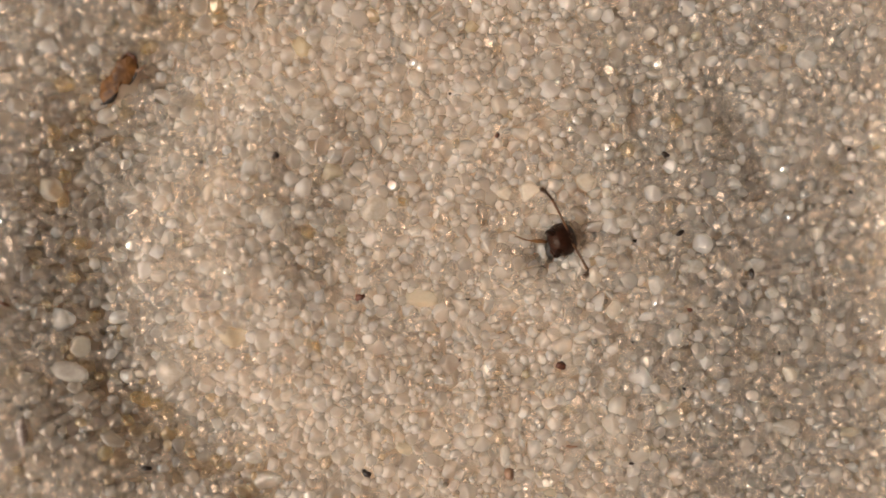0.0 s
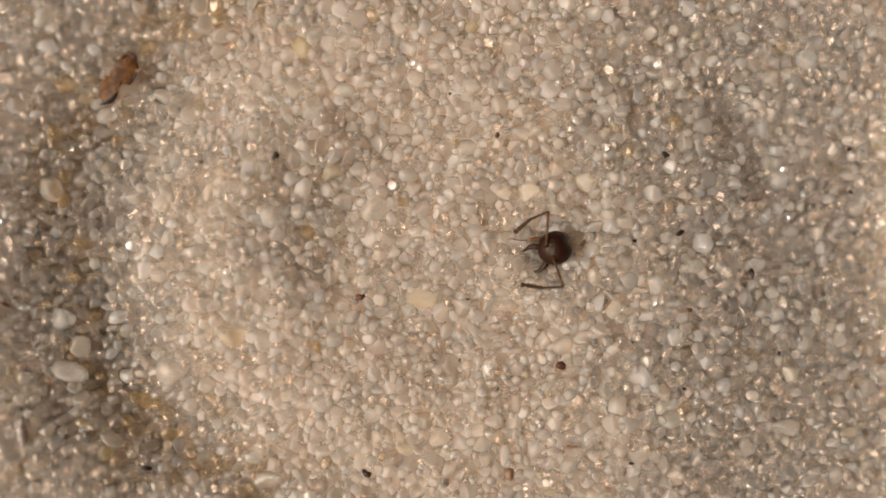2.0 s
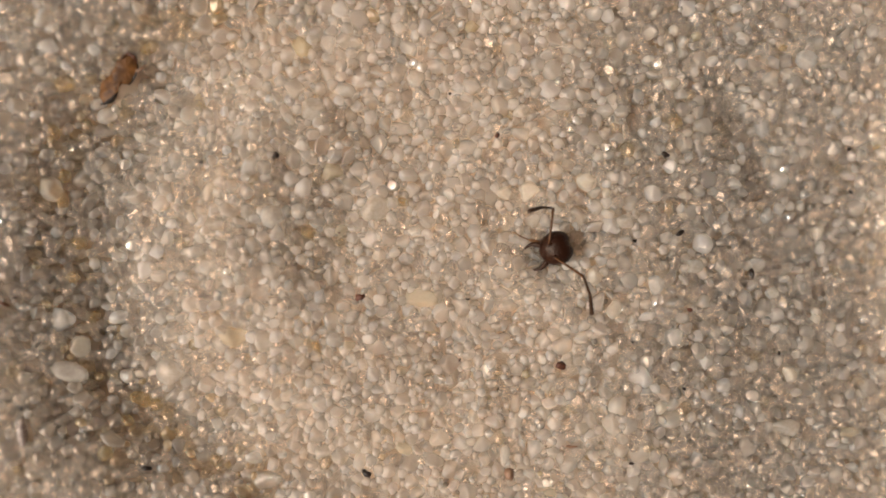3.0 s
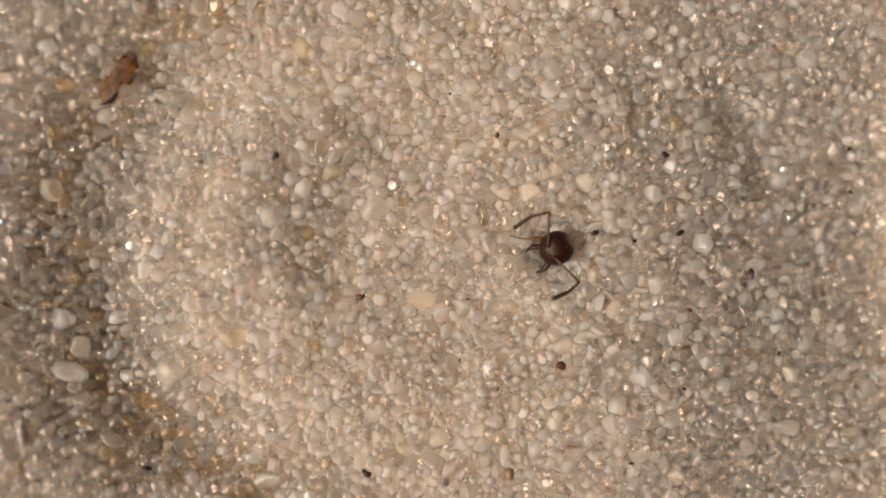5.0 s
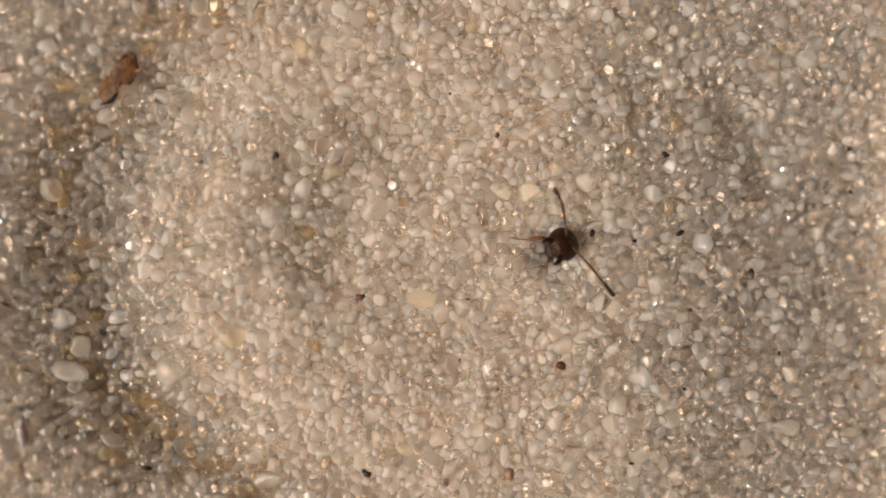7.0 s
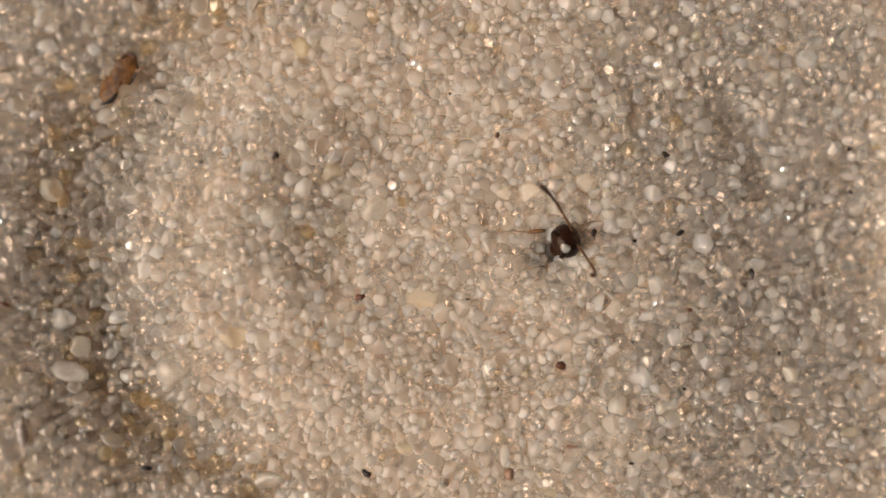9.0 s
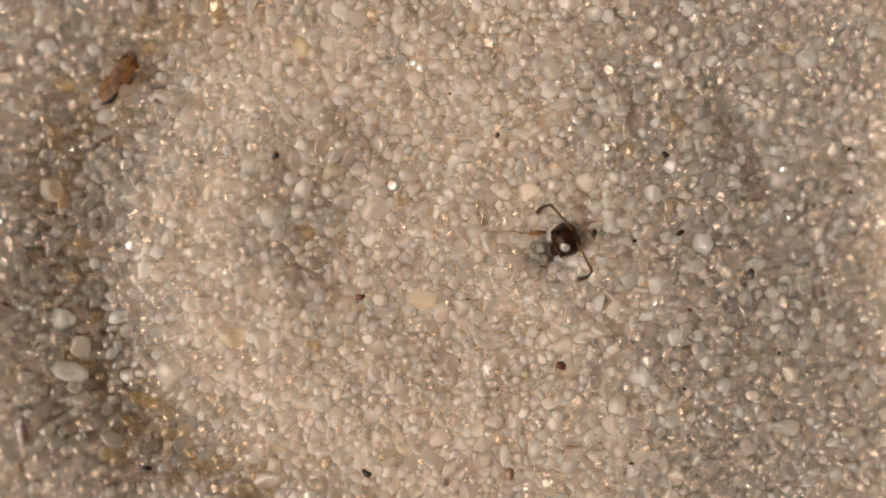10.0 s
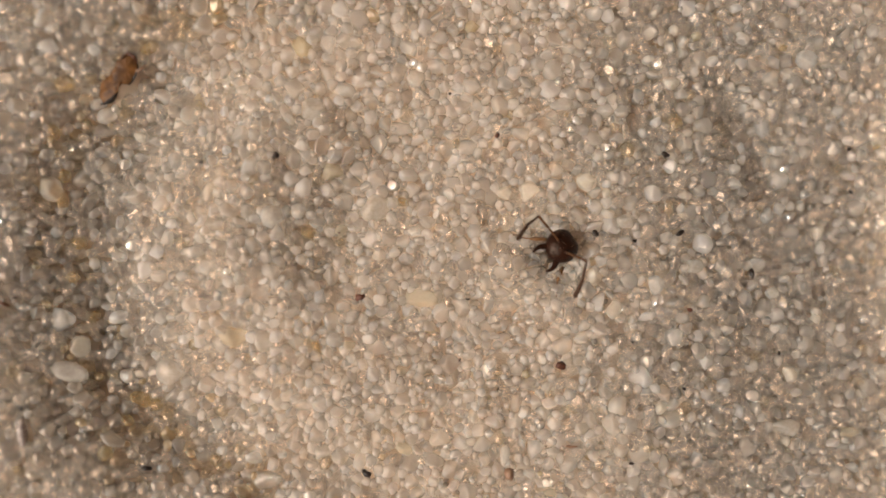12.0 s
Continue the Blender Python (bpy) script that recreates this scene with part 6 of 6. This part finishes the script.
    walk(FEELERS[1][2], [
        (0.0, pose(0.000740, 0.000000, 0.000000, 19.6, -12.0, 6.7)), (0.1, pose(0.000740, 0.000000, 0.000000, 15.1, -12.3, 6.1)),
        (0.2, pose(0.000740, 0.000000, 0.000000, 9.1, -13.1, 4.1)), (0.3, pose(0.000740, 0.000000, 0.000000, 8.2, -12.6, 5.5)),
        (0.4, pose(0.000740, 0.000000, 0.000000, 9.0, -11.9, 6.8)), (0.5, pose(0.000740, 0.000000, 0.000000, 13.5, -11.5, 7.4)),
        (0.6, pose(0.000740, 0.000000, 0.000000, 9.3, -12.8, 5.0)), (0.7, pose(0.000740, 0.000000, 0.000000, 1.5, -13.7, 0.8)),
        (0.8, pose(0.000740, 0.000000, 0.000000, -15.9, -12.8, -4.9)), (0.9, pose(0.000740, 0.000000, 0.000000, -57.2, -17.0, -0.6)),
        (1.0, pose(0.000740, 0.000000, 0.000000, 17.7, 2.8, 13.4)), (1.1, pose(0.000740, 0.000000, 0.000000, -9.1, 7.9, 11.2)),
        (1.2, pose(0.000740, 0.000000, 0.000000, 16.1, 1.6, 13.6)), (1.3, pose(0.000740, 0.000000, 0.000000, 19.7, -4.0, 13.1)),
        (1.4, pose(0.000740, 0.000000, 0.000000, -3.6, 7.8, 11.3)), (1.5, pose(0.000740, 0.000000, 0.000000, 11.4, 1.9, 13.6)),
        (1.6, pose(0.000740, 0.000000, 0.000000, 0.5, 4.7, 12.9)), (1.7, pose(0.000740, 0.000000, 0.000000, -3.6, 2.7, 13.4)),
        (1.8, pose(0.000740, 0.000000, 0.000000, -6.1, 1.3, 13.6)), (1.9, pose(0.000740, 0.000000, 0.000000, -7.7, 0.9, 15.5)),
        (2.0, pose(0.000740, 0.000000, 0.000000, -8.0, 0.9, 17.2)), (2.1, pose(0.000740, 0.000000, 0.000000, -9.6, 2.6, 20.2)),
        (2.2, pose(0.000740, 0.000000, 0.000000, -10.2, 3.6, 19.9)), (2.3, pose(0.000740, 0.000000, 0.000000, 11.4, 7.0, 11.8)),
        (2.4, pose(0.000740, 0.000000, 0.000000, 14.9, 9.2, 10.2)), (2.5, pose(0.000740, 0.000000, 0.000000, 16.0, 7.2, 11.7)),
        (2.6, pose(0.000740, 0.000000, 0.000000, 13.2, 2.3, 13.5)), (2.7, pose(0.000740, 0.000000, 0.000000, -7.1, 5.2, 16.5)),
        (2.8, pose(0.000740, 0.000000, 0.000000, -6.1, 4.8, 16.7)), (2.9, pose(0.000740, 0.000000, 0.000000, 13.8, -2.5, 13.5)),
        (3.0, pose(0.000740, 0.000000, 0.000000, 15.4, 1.3, 13.6)), (3.1, pose(0.000740, 0.000000, 0.000000, 10.1, 5.8, 12.4)),
        (3.2, pose(0.000740, 0.000000, 0.000000, -10.3, 3.8, 17.0)), (3.4, pose(0.000740, 0.000000, 0.000000, 10.8, 5.4, 12.6)),
        (3.6, pose(0.000740, 0.000000, 0.000000, -9.6, 4.4, 18.2)), (3.8, pose(0.000740, 0.000000, 0.000000, 10.3, 6.8, 11.9)),
        (4.0, pose(0.000740, 0.000000, 0.000000, 10.6, 6.5, 12.1)), (4.2, pose(0.000740, 0.000000, 0.000000, -10.8, 5.1, 17.7)),
        (4.4, pose(0.000740, 0.000000, 0.000000, -6.9, 2.4, 13.8)), (4.6, pose(0.000740, 0.000000, 0.000000, -6.4, 4.3, 13.0)),
        (4.8, pose(0.000740, 0.000000, 0.000000, -6.4, 5.8, 12.4)), (4.9, pose(0.000740, 0.000000, 0.000000, -7.6, 4.3, 13.0)),
        (5.0, pose(0.000740, 0.000000, 0.000000, -9.9, 2.9, 19.0)), (5.1, pose(0.000740, 0.000000, 0.000000, 14.5, 2.5, 13.5)),
        (5.2, pose(0.000740, 0.000000, 0.000000, 13.6, -9.1, 10.3)), (5.3, pose(0.000740, 0.000000, 0.000000, 26.6, -12.8, 7.0)),
        (5.4, pose(0.000740, 0.000000, 0.000000, 14.3, 4.5, 12.9)), (5.5, pose(0.000740, 0.000000, 0.000000, -11.0, 3.7, 15.8)),
        (5.6, pose(0.000740, 0.000000, 0.000000, -9.9, 4.5, 12.9)), (5.7, pose(0.000740, 0.000000, 0.000000, 20.4, -16.5, 1.3)),
        (5.8, pose(0.000740, 0.000000, 0.000000, 15.6, 6.8, 11.9)), (5.9, pose(0.000740, 0.000000, 0.000000, -7.7, 4.6, 12.9)),
        (6.0, pose(0.000740, 0.000000, 0.000000, -7.6, 3.8, 14.5)), (6.1, pose(0.000740, 0.000000, 0.000000, -8.7, 3.2, 15.1)),
        (6.2, pose(0.000740, 0.000000, 0.000000, -9.3, 4.3, 15.7)), (6.3, pose(0.000740, 0.000000, 0.000000, -4.5, 4.1, 13.1)),
        (6.4, pose(0.000740, 0.000000, 0.000000, -2.9, 2.8, 13.4)), (6.5, pose(0.000740, 0.000000, 0.000000, -6.5, 1.0, 14.9)),
        (6.6, pose(0.000740, 0.000000, 0.000000, 0.6, 5.6, 12.5)), (6.7, pose(0.000740, 0.000000, 0.000000, 12.8, 3.5, 13.2)),
        (6.8, pose(0.000740, 0.000000, 0.000000, 20.6, -0.2, 13.7)), (6.9, pose(0.000740, 0.000000, 0.000000, 17.6, -12.0, 6.6)),
        (7.0, pose(0.000740, 0.000000, 0.000000, 20.0, -11.5, 7.4)), (7.1, pose(0.000740, 0.000000, 0.000000, 27.8, -8.2, 11.0)),
        (7.2, pose(0.000740, 0.000000, 0.000000, 26.9, -6.2, 12.2)), (7.4, pose(0.000740, 0.000000, 0.000000, 18.7, -6.1, 12.3)),
        (7.6, pose(0.000740, 0.000000, 0.000000, 15.6, -4.9, 12.8)), (7.8, pose(0.000740, 0.000000, 0.000000, 15.2, -9.0, 10.3)),
        (8.0, pose(0.000740, 0.000000, 0.000000, 15.4, -11.8, 7.0)), (8.2, pose(0.000740, 0.000000, 0.000000, 16.3, -12.1, 6.5)),
        (8.4, pose(0.000740, 0.000000, 0.000000, 13.4, -11.5, 7.4)), (8.6, pose(0.000740, 0.000000, 0.000000, 12.3, -11.5, 7.5)),
        (8.8, pose(0.000740, 0.000000, 0.000000, 11.7, -11.7, 7.1)), (8.9, pose(0.000740, 0.000000, 0.000000, 10.4, -12.4, 5.9)),
        (9.0, pose(0.000740, 0.000000, 0.000000, 9.1, -12.4, 5.8)), (9.1, pose(0.000740, 0.000000, 0.000000, 14.2, -12.4, 5.7)),
        (9.2, pose(0.000740, 0.000000, 0.000000, 12.2, -13.1, 4.1)), (9.3, pose(0.000740, 0.000000, 0.000000, 25.4, -15.0, 4.3)),
        (9.4, pose(0.000740, 0.000000, 0.000000, 53.9, -16.3, 3.7)), (9.5, pose(0.000740, 0.000000, 0.000000, 81.1, -17.0, 1.0)),
        (9.6, pose(0.000740, 0.000000, 0.000000, -19.6, -16.4, -1.4)), (9.7, pose(0.000740, 0.000000, 0.000000, -7.4, -15.9, -0.9)),
        (9.8, pose(0.000740, 0.000000, 0.000000, 16.9, -16.2, 1.5)), (9.9, pose(0.000740, 0.000000, 0.000000, 70.7, -15.9, 5.4)),
        (10.0, pose(0.000740, 0.000000, 0.000000, 25.1, -4.5, 12.9)), (10.1, pose(0.000740, 0.000000, 0.000000, 15.2, -2.9, 13.4)),
        (10.2, pose(0.000740, 0.000000, 0.000000, 12.3, -5.3, 12.6)), (10.3, pose(0.000740, 0.000000, 0.000000, -8.4, 9.7, 27.3)),
        (10.4, pose(0.000740, 0.000000, 0.000000, 13.8, -5.9, 12.3)), (10.5, pose(0.000740, 0.000000, 0.000000, 12.4, -5.4, 12.6)),
        (10.6, pose(0.000740, 0.000000, 0.000000, -10.8, 9.5, 26.0)), (10.7, pose(0.000740, 0.000000, 0.000000, 13.8, -1.6, 13.6)),
        (10.8, pose(0.000740, 0.000000, 0.000000, 14.2, 2.3, 13.5)), (10.9, pose(0.000740, 0.000000, 0.000000, -13.4, 5.7, 21.4)),
        (11.0, pose(0.000740, 0.000000, 0.000000, -6.2, 4.9, 12.8)), (11.1, pose(0.000740, 0.000000, 0.000000, -2.5, 5.9, 12.4)),
        (11.2, pose(0.000740, 0.000000, 0.000000, -7.0, 5.6, 12.5)), (11.3, pose(0.000740, 0.000000, 0.000000, -6.8, 6.4, 12.1)),
        (11.4, pose(0.000740, 0.000000, 0.000000, -12.7, 9.5, 17.4)), (11.5, pose(0.000740, 0.000000, 0.000000, 24.2, -2.3, 13.5)),
        (11.6, pose(0.000740, 0.000000, 0.000000, 53.1, -8.6, 13.3)), (11.7, pose(0.000740, 0.000000, 0.000000, 57.7, -9.2, 13.2)),
        (11.8, pose(0.000740, 0.000000, 0.000000, -169.1, -17.5, -1.7)), (11.9, pose(0.000740, 0.000000, 0.000000, 21.3, 7.3, 11.6)),
        (12.0, pose(0.000740, 0.000000, 0.000000, 10.9, 2.5, 13.5)),
    ])
    walk(LEGS[1], [
        (0.0, pose(0.003705, 0.000262, -0.000250, 0.0, -17.6, 177.2)), (1.0, pose(0.003705, 0.000221, -0.000250, 0.0, -17.6, 177.2)),
        (1.2, pose(0.003563, 0.000340, -0.000050, 0.0, -8.4, -179.9)), (1.6, pose(0.003557, 0.000380, 0.000000, 0.0, -5.5, -174.5)),
        (2.0, pose(0.003568, 0.000381, -0.000100, 0.0, -8.9, -172.7)), (2.4, pose(0.003683, 0.000140, -0.000050, 0.0, -10.6, 164.8)),
        (3.0, pose(0.003623, 0.000180, -0.000050, 0.0, -11.2, 166.6)), (3.2, pose(0.003623, 0.000220, -0.000050, 0.0, -11.4, 171.9)),
        (4.0, pose(0.003577, 0.000340, 0.000000, 0.0, -5.9, -179.9)), (4.8, pose(0.003557, 0.000380, 0.000000, 0.0, -6.3, -175.7)),
        (5.4, pose(0.003603, 0.000340, -0.000050, 0.0, -8.4, 175.6)), (5.7, pose(0.003597, 0.000260, 0.000000, 0.0, -6.1, -168.6)),
        (6.0, pose(0.003557, 0.000180, 0.000000, 0.0, -6.6, -166.6)), (6.4, pose(0.003552, 0.000339, 0.000050, 0.0, -4.3, -176.2)),
        (6.8, pose(0.003592, 0.000419, 0.000050, 0.0, -4.3, -174.3)), (7.2, pose(0.003557, 0.000380, 0.000000, 0.0, -6.3, -173.7)),
        (8.0, pose(0.003557, 0.000500, 0.000000, 0.0, -7.0, -175.9)), (8.8, pose(0.003612, 0.000659, 0.000050, 0.0, -4.1, -174.5)),
        (10.2, pose(0.003632, 0.000579, 0.000050, 0.0, -4.0, -176.4)), (10.6, pose(0.003668, 0.000578, 0.000080, 0.0, -2.6, -176.5)),
        (11.2, pose(0.003629, 0.000419, 0.000080, 0.0, -2.8, 174.5)), (12.0, pose(0.003668, 0.000339, 0.000080, 0.0, -2.9, 178.1)),
    ])
    walk(LEGS[0], [
        (0.0, pose(0.004488, 0.000224, -0.000700, 0.0, 16.5, -133.5)), (0.7, pose(0.004488, 0.000224, -0.000700, 0.0, 16.5, -133.5)),
        (1.0, pose(0.004503, -0.000623, -0.000200, 0.0, -14.8, -122.8)), (1.4, pose(0.004488, 0.000184, -0.000700, 0.0, 16.5, -133.5)),
        (4.0, pose(0.004488, 0.000224, -0.000700, 0.0, 16.5, -133.5)), (10.2, pose(0.004522, 0.000183, -0.000650, 0.0, 13.2, -129.9)),
        (10.4, pose(0.004577, -0.000422, -0.000150, 0.0, -13.7, -123.8)), (10.6, pose(0.004603, -0.000480, -0.000050, 0.0, -7.6, -128.8)),
        (11.0, pose(0.004483, -0.000500, -0.000050, 0.0, -8.5, -126.7)), (11.5, pose(0.004330, -0.000587, -0.000420, 0.0, -23.7, -117.2)),
        (12.0, pose(0.004293, -0.000648, -0.000450, 0.0, -24.7, -114.2)),
    ])
    walk(LOOSE, [
        (0.0, pose(0.004362, -0.000545, -0.000350, 8.0, 4.0, 0.0)), (1.0, pose(0.004386, -0.000586, -0.000380, 8.0, 4.0, 10.0)),
        (7.2, pose(0.004388, -0.000586, -0.000400, 8.0, 4.0, 10.0)), (7.8, pose(0.004330, -0.000421, -0.000100, 8.0, 4.0, 25.0)),
        (8.3, pose(0.004236, -0.000264, 0.000811, 10.0, 5.0, 56.0)), (8.8, pose(0.004223, -0.000018, 0.000794, 10.0, 5.0, 60.0)),
        (9.2, pose(0.004199, 0.000023, 0.000798, 10.0, 5.0, 63.2)), (9.5, pose(0.004184, 0.000050, 0.000800, 10.0, 5.0, 65.6)),
        (10.0, pose(0.004203, 0.000042, 0.000794, 10.0, 5.0, 69.6)), (10.2, pose(0.004155, 0.000032, 0.000766, 10.0, 5.0, 71.2)),
        (10.4, pose(0.004105, -0.000219, 0.000100, 8.0, 4.0, 90.0)), (10.5, pose(0.004275, -0.000585, -0.000300, 8.0, 4.0, 120.0)),
        (11.0, pose(0.004479, -0.000706, -0.000320, 8.0, 4.0, 130.0)), (12.0, pose(0.004483, -0.000747, -0.000350, 8.0, 4.0, 132.0)),
    ])
    walk(CRUMB, [
        (0.0, pose(0.005387, 0.000506, -0.000450, 0.0, 0.0, 0.0)), (3.2, pose(0.005387, 0.000506, -0.000450, 0.0, 0.0, 0.0)),
        (4.6, pose(0.005360, 0.000558, 0.000100, 0.0, 0.0, 0.0)), (5.6, pose(0.005330, 0.000577, 0.000160, 0.0, 0.0, 20.0)),
        (6.2, pose(0.005231, 0.000557, 0.000160, 0.0, 0.0, 40.0)), (7.0, pose(0.005249, 0.000557, 0.000170, 0.0, 0.0, 60.0)),
        (8.8, pose(0.005310, 0.000577, 0.000160, 0.0, 0.0, 60.0)), (11.4, pose(0.005330, 0.000557, 0.000160, 0.0, 0.0, 60.0)),
        (11.7, pose(0.005367, 0.000557, 0.000180, 0.0, 0.0, 100.0)), (12.0, pose(0.005367, 0.000557, 0.000180, 0.0, 0.0, 110.0)),
    ])
    walk(FLAKE, [
        (0.0, pose(0.003490, -0.000020, -0.000120, 10.0, -10.0, 12.0)), (0.5, pose(0.003472, -0.000040, -0.000140, 10.0, -10.0, 12.0)),
        (0.9, pose(0.003458, -0.000101, -0.000200, 12.0, -12.0, 14.0)), (1.1, pose(0.003347, -0.000222, -0.000300, 25.0, -25.0, 25.0)),
        (1.3, pose(0.003255, -0.000285, -0.000600, 35.0, -35.0, 35.0)), (12.0, pose(0.003255, -0.000285, -0.000600, 35.0, -35.0, 35.0)),
    ])


motions()
